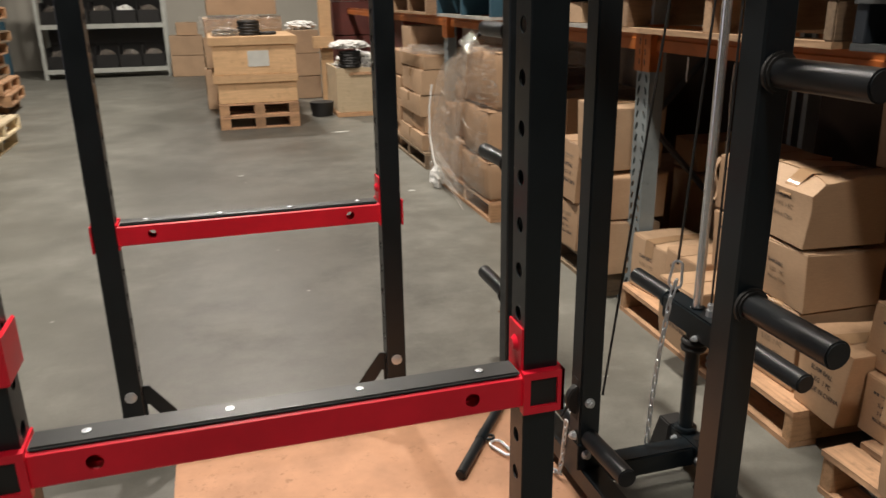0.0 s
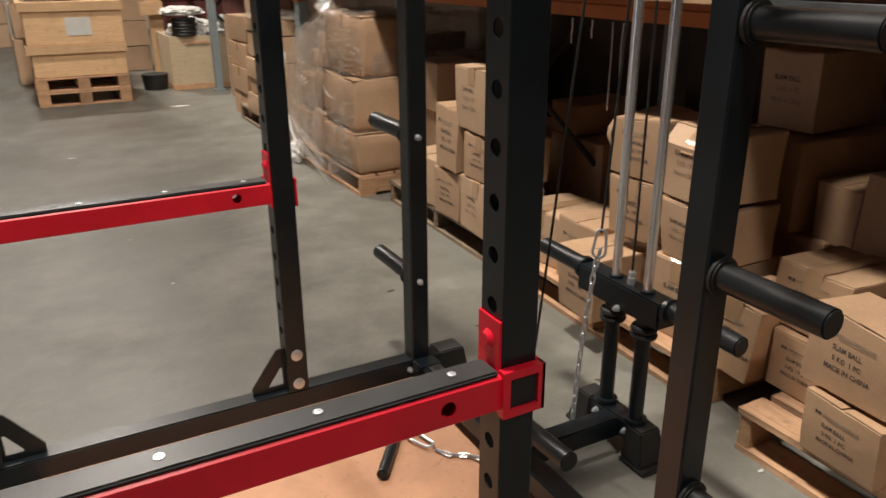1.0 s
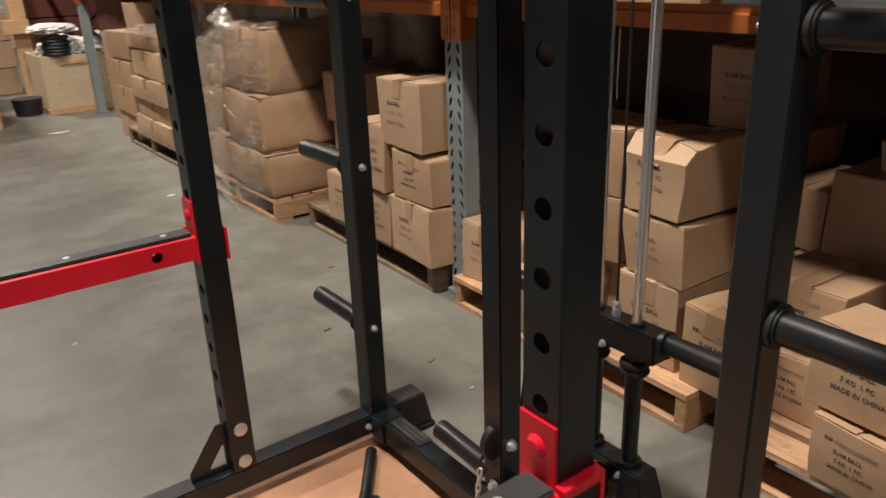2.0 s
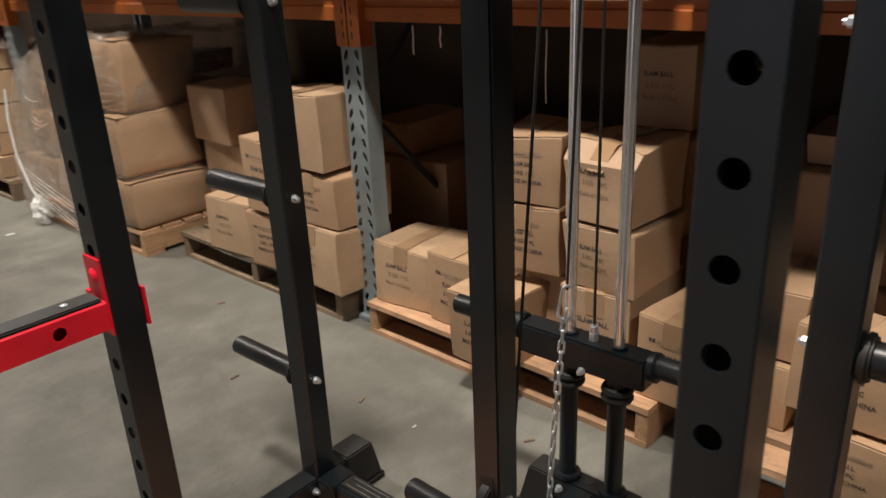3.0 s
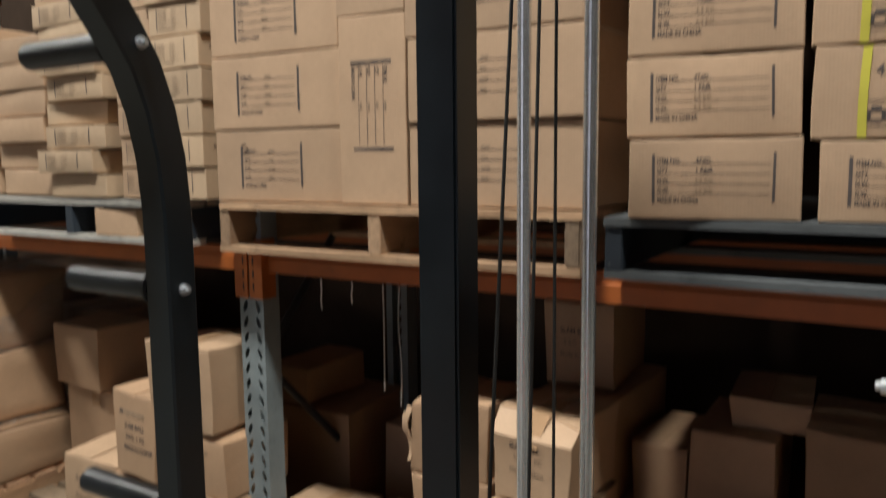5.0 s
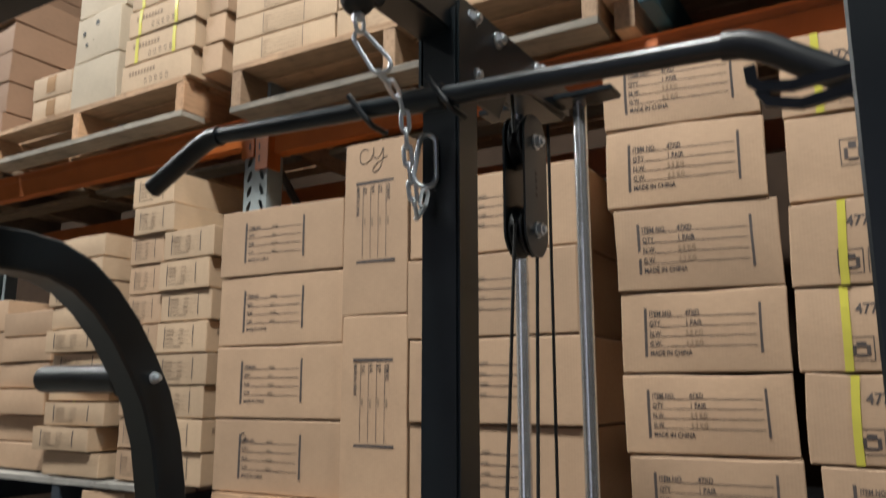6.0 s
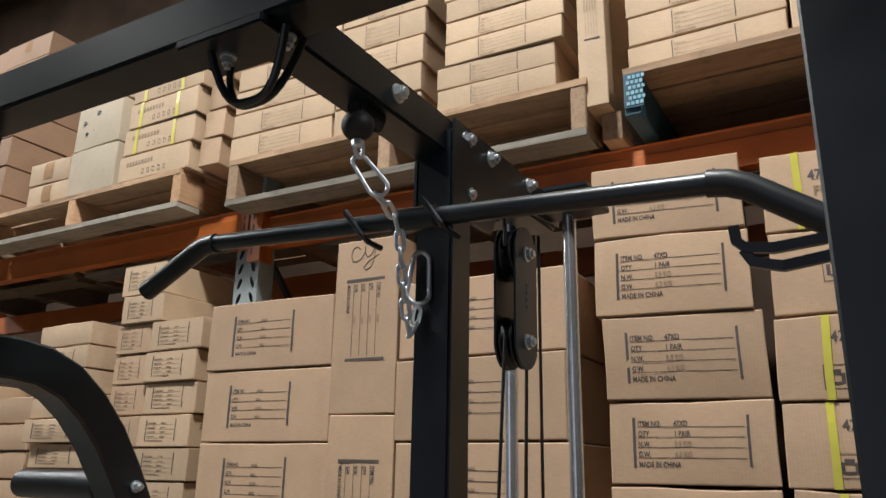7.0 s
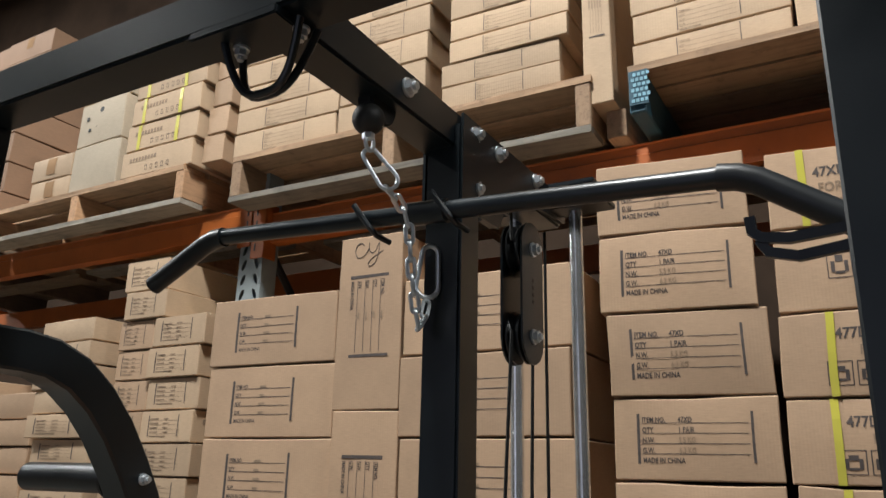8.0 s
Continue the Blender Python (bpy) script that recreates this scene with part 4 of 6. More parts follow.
def beam(y0, y1, x, top, s, h):
    ob = thing("rack_beam", (x, (y0 + y1) / 2, top - 0.11), "orange painted steel pallet rack beam, scuffed", "rack beam", "orange rack beams")
    bm = bmesh.new()
    prof = [(0.0, -h), (0.0, -0.030), (-0.006 * s, -0.026), (-0.006 * s, -0.004), (0.0, 0.0), (-0.045 * s, 0.0), (-0.045 * s, -h)]
    prof = [(x - s * 0.018 + a, top + b) for a, b in prof]
    lo = [bm.verts.new((a, y0 + 0.052, b)) for a, b in prof]
    hi = [bm.verts.new((a, y1 - 0.052, b)) for a, b in prof]
    bm.faces.new(lo)
    bm.faces.new(hi)
    for k in range(7):
        bm.faces.new((lo[k], lo[(k + 1) % 7], hi[(k + 1) % 7], hi[k]))
    part("rail", bm, ORANGE, ob)
    for ye, sy in ((y0 + 0.003, 1), (y1 - 0.003, -1)):
        con = bmesh.new()
        xa, xb = sorted((x + s * 0.004, x + s * 0.010))
        ya, yb = sorted((ye, ye + sy * 0.056))
        add_box(con, xa, xb, ya, yb, top - 0.155, top + 0.03)
        xa, xb = sorted((x + s * 0.004, x - s * 0.05))
        ya, yb = sorted((ye + sy * 0.049, ye + sy * 0.056))
        add_box(con, xa, xb, ya, yb, top - 0.155, top + 0.03)
        c = part("end_connector", con, ORANGE, ob, bevel=0.0015)
        slots = bmesh.new()
        for zz in (-0.13, -0.09, -0.05, -0.01):
            add_box(slots, x + s * 0.0102 - 0.0006, x + s * 0.0102 + 0.0006, ye + sy * 0.018 - 0.003, ye + sy * 0.018 + 0.003, top + zz, top + zz + 0.024)
        part("slot_marks", slots, RUBBER, c)
    return ob


LEVEL1, LEVEL2, LEVEL2_FAR = 1.178, 2.466, 2.511
for ya, yb in zip(BAYS, BAYS[1:]):
    for lv, deep in ((LEVEL1, 0.074), (LEVEL2 if ya < 1 else LEVEL2_FAR, 0.100)):
        beam(ya, yb, FRONT, lv, -1, deep)
        beam(ya, yb, BACK, lv, 1, deep)


# ---- pallets ----
def rough_board(name, dx, dy, dz, mat, seed):
    """A sawn board along y with waney edges and a chipped end."""
    bm = bmesh.new()
    rows = []
    for k in range(6):
        f = k / 5
        ring = []
        for c, (u, w) in enumerate(((0, 0), (1, 0), (1, 1), (0, 1))):
            off = 0.003 * noise.noise(Vector((seed * 3.7 + c * 1.9, f * 4.1, 2.0)))
            chip = 0.006 * max(0, noise.noise(Vector((seed * 5.3 + c, 7.0, k * 3.0)))) if k in (0, 5) else 0
            ring.append(bm.verts.new((u * dx + (off if u == 0 else -abs(off)), f * dy + (chip if k == 0 else -chip), w * dz - (0.4 * abs(off) if w else -0.2 * abs(off)))))
        rows.append(ring)
    for a, b in zip(rows, rows[1:]):
        for c in range(4):
            bm.faces.new((a[c], a[(c + 1) % 4], b[(c + 1) % 4], b[c]))
    bm.faces.new(rows[0][::-1])
    bm.faces.new(rows[-1])
    bmesh.ops.recalc_face_normals(bm, faces=bm.faces[:])
    return mesh_of(name, bm, mat)


def pallet(at, size, boards, bearers, label, gap=0.11, group="timber pallets", under=True, last=None, low=None):
    """A two-way timber pallet with its front left corner (aisle side, greater y) at the place given; size is depth x, width y, height. last and low: other timbers for its end bearer and bottom boards."""
    dx, dy, dz = size
    ob = thing("pallet", at, label, "pallet", group)
    tops = [rough_board("top_board", 0.098, dy, 0.019, boards, at[1] * 7 + k) for k in range(3)]
    bearer = mesh_of("bearer", box(0, dx, 0, 0.04, 0, dz - 0.036), bearers, 0.003, 1)
    end_bearer = mesh_of("bearer", box(0, dx, 0, 0.04, 0, dz - 0.036), last, 0.005, 2) if last else bearer
    lows = [rough_board("bottom_board", 0.098, dy, 0.019, low, at[1] * 5 + k) for k in range(2)] if low else tops
    n = int(dx / gap)
    for k in range(n):
        px = (dx - 0.098) * k / (n - 1)
        piece("top_board", tops[k % 3], ob, (px, -dy + random.uniform(-0.006, 0.006), dz - 0.019), (0, 0, random.uniform(-0.3, 0.3)))
    for k in range(3):
        piece("bearer", bearer if k else end_bearer, ob, (0.002, -dy + (dy - 0.04) * k / 2, 0.018))
    for k in range(3 if under else 0):
        piece("bottom_board", lows[k % 2], ob, ((dx - 0.098) * k / 2, -dy, 0.0))
    return ob


# ---- cartons ----
def label_bars(style):
    """Print for one face in units of the face's width and height: bars (u0, u1, v0, v1, faint) and words (text, u, v, height, faint)."""
    bars, words = [], []
    if style in ("item", "item_blank", "item_turned"):
        a, b = (0.145, 0.85) if style == "item" else (0.235, 0.71) if style == "item_turned" else (0.21, 0.705)
        w = b - a
        bars += [(a, a + 0.018, 0.19, 0.80, 0), (b - 0.016, b, 0.22, 0.82, 0)]
        for k in range(4):
            v = 0.685 - 0.122 * k
            bars.append((a + 0.03, b - 0.03, v - 0.010, v - 0.002, 0))
            words.append((("ITEM NO.", "QTY", "N.W.", "G.W.")[k], a + 0.032, v + 0.004, 0.068 if style == "item" else 0.054, 0))
        words.append(("MADE IN CHINA", a + 0.032, 0.205, 0.068 if style == "item" else 0.054, 0))
        if style == "item":
            for k, t in enumerate(("47XD", "1 PAIR", "5.5 KG", "6.3 KG")):
                words.append((t, a + w * 0.36, 0.689 - 0.122 * k, 0.07, 0 if k < 2 else 1))
        else:
            for k in range(4):
                bars.append((a + w * 0.46, a + w * (0.56 - 0.02 * (k % 2)), 0.694 - 0.122 * k, 0.722 - 0.122 * k, 1))
    elif style == "small":
        bars += [(0.16, 0.178, 0.16, 0.84, 0), (0.74, 0.756, 0.18, 0.86, 0)]
        for k in range(4):
            bars.append((0.20, 0.72, 0.68 - 0.14 * k, 0.69 - 0.14 * k, 1))
            bars.append((0.20, 0.36, 0.72 - 0.14 * k, 0.755 - 0.14 * k, 1))
            bars.append((0.46, 0.56, 0.72 - 0.14 * k, 0.75 - 0.14 * k, 1))
        bars.append((0.20, 0.52, 0.17, 0.205, 1))
    elif style == "flat":
        bars += [(0.30, 0.306, 0.10, 0.90, 0), (0.70, 0.706, 0.12, 0.92, 0)]
        for k in range(4):
            bars.append((0.315, 0.685, 0.68 - 0.16 * k, 0.692 - 0.16 * k, 1))
            words.append((("ITEM NO.", "QTY", "N.W.", "G.W.")[k], 0.315, 0.70 - 0.16 * k, 0.075, 1))
        words.append(("MADE IN CHINA", 0.315, 0.06, 0.075, 1))
    elif style == "upright":
        bars += [(0.24, 0.80, 0.66, 0.668, 0), (0.24, 0.80, 0.36, 0.368, 0)]
        for k in range(5):
            bars.append((0.30 + 0.10 * k, 0.312 + 0.10 * k, 0.385, 0.645, 1))
            bars.append((0.26 + 0.10 * k, 0.285 + 0.10 * k, 0.52, 0.645, 1))
    elif style == "ball":
        for cu in (0.20, 0.255):
            bars.append((cu - 0.022, cu + 0.022, 0.715, 0.765, 0))
        bars += [(0.30, 0.74, 0.725, 0.765, 1), (0.36, 0.74, 0.695, 0.705, 1)]
        words += [("SLAM BALL", 0.30, 0.56, 0.066, 0), ("5 KG  1 PC", 0.32, 0.43, 0.066, 0), ("MADE IN CHINA", 0.25, 0.30, 0.066, 0)]
    elif style == "ball_b":
        words += [("SLAM BALL", 0.24, 0.62, 0.066, 0), ("5 KG  1 PC", 0.28, 0.48, 0.066, 1), ("Made in China", 0.22, 0.34, 0.066, 1)]
    elif style == "code":
        words += [("47XD", 0.26, 0.60, 0.135, 0), ("FOR", 0.28, 0.40, 0.125, 1)]
        bars += [(0.30, 0.306, 0.08, 0.30, 1), (0.30, 0.44, 0.29, 0.30, 1), (0.30, 0.44, 0.08, 0.09, 1), (0.434, 0.44, 0.08, 0.30, 1), (0.34, 0.40, 0.13, 0.25, 1)]
    elif style == "code_b":
        words += [("477D", 0.30, 0.66, 0.135, 0), ("FOR", 0.42, 0.47, 0.115, 1)]
        for c in (0.25, 0.40):
            bars += [(c, c + 0.006, 0.12, 0.40, 0), (c, c + 0.13, 0.39, 0.40, 0), (c, c + 0.13, 0.12, 0.13, 0), (c + 0.124, c + 0.13, 0.12, 0.40, 0), (c + 0.04, c + 0.09, 0.28, 0.34, 0),
                     (c + 0.02, c + 0.04, 0.18, 0.30, 0), (c + 0.09, c + 0.11, 0.18, 0.30, 0), (c + 0.04, c + 0.09, 0.17, 0.20, 0)]
    elif style == "care":
        c = 0.28
        bars += [(c, c + 0.005, 0.35, 0.66, 0), (c, c + 0.13, 0.65, 0.66, 0), (c, c + 0.13, 0.35, 0.36, 0), (c + 0.125, c + 0.13, 0.35, 0.66, 0), (c + 0.045, c + 0.085, 0.54, 0.62, 0),
                 (c + 0.02, c + 0.04, 0.42, 0.55, 0), (c + 0.09, c + 0.11, 0.42, 0.55, 0), (c + 0.04, c + 0.09, 0.40, 0.43, 0)]
    elif style == "icons":
        for k in range(5):
            c = 0.36 + 0.075 * k
            bars += [(c, c + 0.004, 0.16, 0.34, 0), (c + 0.028, c + 0.032, 0.16, 0.34, 0), (c, c + 0.032, 0.16, 0.18, 0), (c + 0.004, c + 0.028, 0.32, 0.34, 0)]
        for k in range(9):
            bars.append((0.12 + 0.045 * k, 0.15 + 0.045 * k, 0.56, 0.72, 1))
    return bars, words


def carton(at, size, style="", rot=0.0, mat=None, crush=0.006, tape=True, group="stacked cartons", label="", turned=False, side="", tilt=0.0, strap=None, scribble="", lean=0.0, cave=0.0):
    """A shipping carton. at: the front left lower corner seen from the aisle (x front, greatest y, z). size: depth x, width y, height z."""
    dx, dy, dz = size
    if crush < 0.01 and dz < 0.3:
        dz -= 0.002
    mat = mat or CARD
    ob = thing("carton", at, label or ("brown corrugated cardboard carton, taped shut" if tape else "plain brown corrugated cardboard carton, closed"), "carton", group)
    ob.rotation_euler = (0, radians(tilt), radians(rot))
    seed = Vector((random.uniform(0, 50), random.uniform(0, 50), random.uniform(0, 50)))

    rough = crush > 0.01
    knocks = {(i, j, k): Vector([random.uniform(-1, 1) for _ in range(3)]) * crush * (0.55 if rough else 0.0) for i in (0, 1) for j in (0, 1) for k in (0, 1)}
    ease = 0.45 if 0.01 < crush < 0.02 else 1.0

    def warp(co):
        p = Vector(co)
        fx, fy, fz = (min(1, max(0, f)) for f in (p.x / dx, -p.y / dy, p.z / dz))
        sag = ease * crush * 1.2 * (noise.noise(p * 4.0 + seed))
        swell = ease * crush * 0.9 * math.sin(math.pi * fy) * math.sin(math.pi * fz)
        dent = ease * crush * 1.6 * max(0, noise.noise(p * 9.0 + seed * 2) - 0.25)
        x = p.x + (-swell + dent + sag * 0.5 if p.x < dx * 0.5 else swell)
        y = p.y + (sag if p.y > -dy * 0.5 else -sag)
        z = p.z + (ease * crush * 1.2 * noise.noise(Vector((p.x * 5, p.y * 5, 3)) + seed) - crush * 0.35 - 0.001 if p.z > dz * 0.98 else 0)
        if rough:
            for (i, j, k), kick in knocks.items():
                share = (fx if i else 1 - fx) * (fy if j else 1 - fy) * (fz if k else 1 - fz)
                x, y, z = x + kick.x * share, y + kick.y * share, z + (kick.z * share - abs(kick.z) * share if k else 0)
            if p.z > dz * 0.98:
                z -= crush * 0.25 * (1 - abs(2 * fy - 1)) * max(0, 1 - p.x / (dx * 0.8))
        if cave and p.x < dx * 0.5:
            x += cave * max(0, (fz - 0.74) / 0.26) * math.sin(math.pi * min(1, fy * 0.8 + 0.14)) ** 0.7 * (1 - 2 * p.x / dx) - cave * 0.2 * math.exp(-((fz - 0.72) / 0.12) ** 2)
            z -= cave * 0.35 * max(0, (fz - 0.74) / 0.26) * fy
        if lean:
            x += lean * (0.5 - p.z / dz) * max(0, 1 - p.x / (dx * 0.7))
        return Vector((x, y, z))

    c = 0.022 if crush > 0.02 else min(0.0028, dz * 0.03)

    def steps(a, b, n):
        return [a, a + c] + [a + c + (b - a - 2 * c) * k / n for k in range(1, n)] + [b - c, b]

    n = 4 if crush > 0.004 else 2
    gx, gy, gz = steps(0, dx, 2), steps(-dy, 0, n), steps(0, dz, n)
    bm = bmesh.new()
    verts = {}

    def vert(i, j, k):
        if (i, j, k) not in verts:
            p = [gx[i], gy[j], gz[k]]
            ends = [i in (0, len(gx) - 1), j in (0, len(gy) - 1), k in (0, len(gz) - 1)]
            if sum(ends) >= 2:
                for axis, (g, idx) in enumerate(((gx, i), (gy, j), (gz, k))):
                    if ends[axis]:
                        p[axis] += (0.35 * c if idx == 0 else -0.35 * c)
            verts[(i, j, k)] = bm.verts.new(warp(p))
        return verts[(i, j, k)]

    lx, ly, lz = len(gx) - 1, len(gy) - 1, len(gz) - 1
    for j in range(ly):
        for k in range(lz):
            bm.faces.new((vert(0, j + 1, k), vert(0, j, k), vert(0, j, k + 1), vert(0, j + 1, k + 1)))
            bm.faces.new((vert(lx, j, k), vert(lx, j + 1, k), vert(lx, j + 1, k + 1), vert(lx, j, k + 1)))
    for i in range(lx):
        for k in range(lz):
            bm.faces.new((vert(i, 0, k), vert(i + 1, 0, k), vert(i + 1, 0, k + 1), vert(i, 0, k + 1)))
            bm.faces.new((vert(i + 1, ly, k), vert(i, ly, k), vert(i, ly, k + 1), vert(i + 1, ly, k + 1)))
        for j in range(ly):
            bm.faces.new((vert(i, j, lz), vert(i + 1, j, lz), vert(i + 1, j + 1, lz), vert(i, j + 1, lz)))
            bm.faces.new((vert(i, j + 1, 0), vert(i + 1, j + 1, 0), vert(i + 1, j, 0), vert(i, j, 0)))
    body = part("body", bm, mat, ob, smooth=True, local=True, crease=60 if crush > 0.02 else 16)

    if rough:
        # two lid flaps that meet over the middle
        for ya, yb in ((0.004, 0.497), (0.503, 0.996)):
            fb = bmesh.new()
            gape = random.uniform(0.0, 0.004)
            grid = [[warp((dx * (0.006 + 0.988 * i / 4), -dy * (ya + (yb - ya) * j / 3), dz)) + Vector((0, 0, 0.0028 + gape * (j / 3 if ya < 0.1 else 1 - j / 3))) for j in range(4)] for i in range(5)]
            top = [[fb.verts.new(q) for q in row] for row in grid]
            low = [[fb.verts.new(q - Vector((0, 0, 0.0024))) for q in row] for row in grid]
            for i in range(4):
                for j in range(3):
                    fb.faces.new((top[i][j], top[i + 1][j], top[i + 1][j + 1], top[i][j + 1]))
                    fb.faces.new((low[i][j], low[i][j + 1], low[i + 1][j + 1], low[i + 1][j]))
            rim = [(i, 0) for i in range(4)] + [(4, j) for j in range(3)] + [(i, 3) for i in range(4, 0, -1)] + [(0, j) for j in range(3, 0, -1)]
            for (i, j), (p, q) in zip(rim, rim[1:] + rim[:1]):
                fb.faces.new((top[i][j], low[i][j], low[p][q], top[p][q]))
            part("flap", fb, mat, ob, smooth=True, local=True, crease=30)

    def on_face(face, u, v, lift):
        """A place on the front or side skin, u along it and v up it, raised by lift."""
        along = gy if face == "front" else gx
        p = -u * dy if face == "front" else u * dx
        q = v * dz
        j = max(0, min(len(along) - 2, sum(1 for g in along if g <= p) - 1))
        k = max(0, min(len(gz) - 2, sum(1 for g in gz if g <= q) - 1))
        a, b = (p - along[j]) / (along[j + 1] - along[j]), (q - gz[k]) / (gz[k + 1] - gz[k])
        if face == "front":
            c00, c10, c01, c11 = (warp((0, gy[m], gz[n])) for m, n in ((j, k), (j + 1, k), (j, k + 1), (j + 1, k + 1)))
            out = Vector((-lift, 0, 0))
        else:
            c00, c10, c01, c11 = (warp((gx[m], -dy, gz[n])) for m, n in ((j, k), (j + 1, k), (j, k + 1), (j + 1, k + 1)))
            out = Vector((0, -lift, 0))
        return (c00 * (1 - a) + c10 * a) * (1 - b) + (c01 * (1 - a) + c11 * a) * b + out

    if tape and (crush < 0.01 or random.random() < 0.55):
        w = 0.027
        path = [(-0.0015, z) for z in (dz - 0.075, dz - 0.045, dz - 0.010)] + [(0.004, dz + 0.0015)] + [(dx * k / 4, dz + 0.002) for k in (1, 2, 3, 4)]
        tb = bmesh.new()
        rows = []
        for tx, tz in path:
            rows.append([tb.verts.new(warp((min(max(tx, 0), dx), -dy / 2 + s * w, min(tz, dz))) + Vector((-0.0012 if tz < dz else 0, 0, (0.0075 if rough else 0.0012) if tz >= dz - 0.011 else 0))) for s in (-1, -0.33, 0.33, 1)])
        for a, b in zip(rows, rows[1:]):
            for k in range(3):
                tb.faces.new((a[k], b[k], b[k + 1], a[k + 1]))
        part("packing_tape", tb, TAPE, ob, "glossy brown tape", smooth=True, local=True)

    def print_on(style, face, name):
        bars, words = label_bars(style)
        fw, fh = (dy, dz) if face == "front" else (dx, dz)
        for faint, ink in ((0, INK), (1, INK_FAINT)):
            pb = bmesh.new()

            def put(u, v):
                if turned:
                    u, v = v * fh / fw * (fw / fh), 1 - u
                q = on_face(face, u, v, 0.0009)
                return pb.verts.new(q)

            for u0, u1, v0, v1, f in bars:
                if f == faint:
                    m = 3
                    if u1 - u0 > v1 - v0:
                        lo = [put(u0 + (u1 - u0) * k / m, v0) for k in range(m + 1)]
                        hi = [put(u0 + (u1 - u0) * k / m, v1) for k in range(m + 1)]
                    else:
                        lo = [put(u1, v0 + (v1 - v0) * k / m) for k in range(m + 1)]
                        hi = [put(u0, v0 + (v1 - v0) * k / m) for k in range(m + 1)]
                    for k in range(m):
                        pb.faces.new((lo[k], lo[k + 1], hi[k + 1], hi[k]))
            for text, u, v, size_v, f in words:
                if f == faint:
                    vs, fs = letters(text)
                    scale_u = size_v * (fw if turned else fh) / (fh if turned else fw) * (0.72 if style.startswith("item") else 0.85)
                    made = [put(u + a * scale_u * 1.35, v + b * size_v * 1.35) for a, b, _ in vs]
                    for q in fs:
                        try:
                            pb.faces.new([made[i] for i in q])
                        except ValueError:
                            pass
            if pb.faces:
                tagged(part(name, pb, ink, ob, "", local=True), kind="stuff")
            else:
                pb.free()

    if style:
        print_on(style, "front", "printed_label")
    if side:
        print_on(side, "side", "printed_side")
    if scribble:
        strokes = {"c": [(0.32, 0.85), (0.22, 0.98), (0.06, 0.9), (0.0, 0.6), (0.06, 0.36), (0.2, 0.3), (0.38, 0.42), (0.5, 0.7)],
                   "y": [(0.5, 0.95), (0.5, 0.62), (0.6, 0.45), (0.74, 0.55), (0.86, 0.95), (0.84, 0.4), (0.74, 0.02), (0.56, -0.12), (0.46, 0.0), (0.62, 0.25), (1.0, 0.52)]}
        for letter in scribble:
            path = []
            pts = strokes[letter]
            for a, b in zip(pts, pts[1:]):
                path += [(a[0] + (b[0] - a[0]) * q / 4, a[1] + (b[1] - a[1]) * q / 4) for q in range(4)]
            path.append(pts[-1])
            path = [path[0]] + [((a[0] + 2 * b[0] + d[0]) / 4, (a[1] + 2 * b[1] + d[1]) / 4) for a, b, d in zip(path, path[1:], path[2:])] + [path[-1]]
            size_h = min(0.066, dz * 0.32)
            if not turned:
                path = [(-0.075 + 0.42 * u, 0.10 + 0.62 * v) for u, v in path]
            pen = [on_face("front", min(0.97, 0.24 + u * 0.095 / dy), min(0.97, 1 - (0.082 - v * size_h) / dz), 0.0005) for u, v in path]
            part("handwriting", sweep(pen, circle(0.0012, 5)), INK, ob, "handwritten marker stroke", local=True)
    pair = strap if isinstance(strap, tuple) else (strap,) if strap is not None and strap < 1 else ()
    if not pair and strap is not None:
        st = bmesh.new()
        sx = (strap - 1) * dx
        add_box(st, sx - 0.006, sx + 0.006, -dy - 0.0055, -dy - 0.004, -0.001, dz + 0.003)
        add_box(st, sx - 0.006, sx + 0.006, -dy - 0.004, 0, dz + 0.002, dz + 0.003)
        part("strap", st, STRAP, ob, "yellow plastic strapping", local=True)
    for at_y in pair:
        st = bmesh.new()
        rows = []
        for k in range(9):
            mid = on_face("front", at_y, k / 8, 0.0)
            rows.append([st.verts.new(mid + Vector((lift, w, 0))) for lift, w in ((-0.0008, 0.0075), (-0.0022, 0.0075), (-0.0022, -0.0075), (-0.0008, -0.0075))])
        for a, b in zip(rows, rows[1:]):
            for k in range(4):
                st.faces.new((a[k], a[(k + 1) % 4], b[(k + 1) % 4], b[k]))
        st.faces.new(rows[0])
        st.faces.new(rows[-1])
        part("strap", st, STRAP, ob, "yellow plastic strapping", local=True)
    return ob


ITEM = "brown carton printed with an item table, stacked on a pallet"
BALL = "crumpled brown slam ball carton with black print"
DIM = "plain brown carton in the dark back of the rack"

# ground level: dark pallet with slam ball cartons
pallet((1.838, 4.213, 0), (1.0, 1.15, 0.125), OLD_WOOD, OLD_X, "old dark weathered timber pallet on the concrete floor").rotation_euler = (0, 0, radians(-1.6))
for (x, y, z), (dx, dy, dz), style, rot in (
        ((1.80, 3.905, 0.127), (0.26, 0.295, 0.250), "ball_b", 4), ((1.80, 3.598, 0.127), (0.26, 0.245, 0.240), "ball", -1),
        ((1.79, 3.335, 0.127), (0.27, 0.325, 0.250), "ball_b", -5), ((1.80, 3.592, 0.370), (0.27, 0.240, 0.300), "ball", -2),
        ((1.80, 3.300, 0.380), (0.27, 0.285, 0.208), "ball", -3), ((1.80, 3.378, 0.590), (0.27, 0.310, 0.278), "ball_b", -3)):
    carton((x, y, z), (dx, dy, dz), style, rot, CARD_BALL_PALE if style == "ball_b" else CARD_BALL, 0.018, label=BALL, group="slam ball cartons")
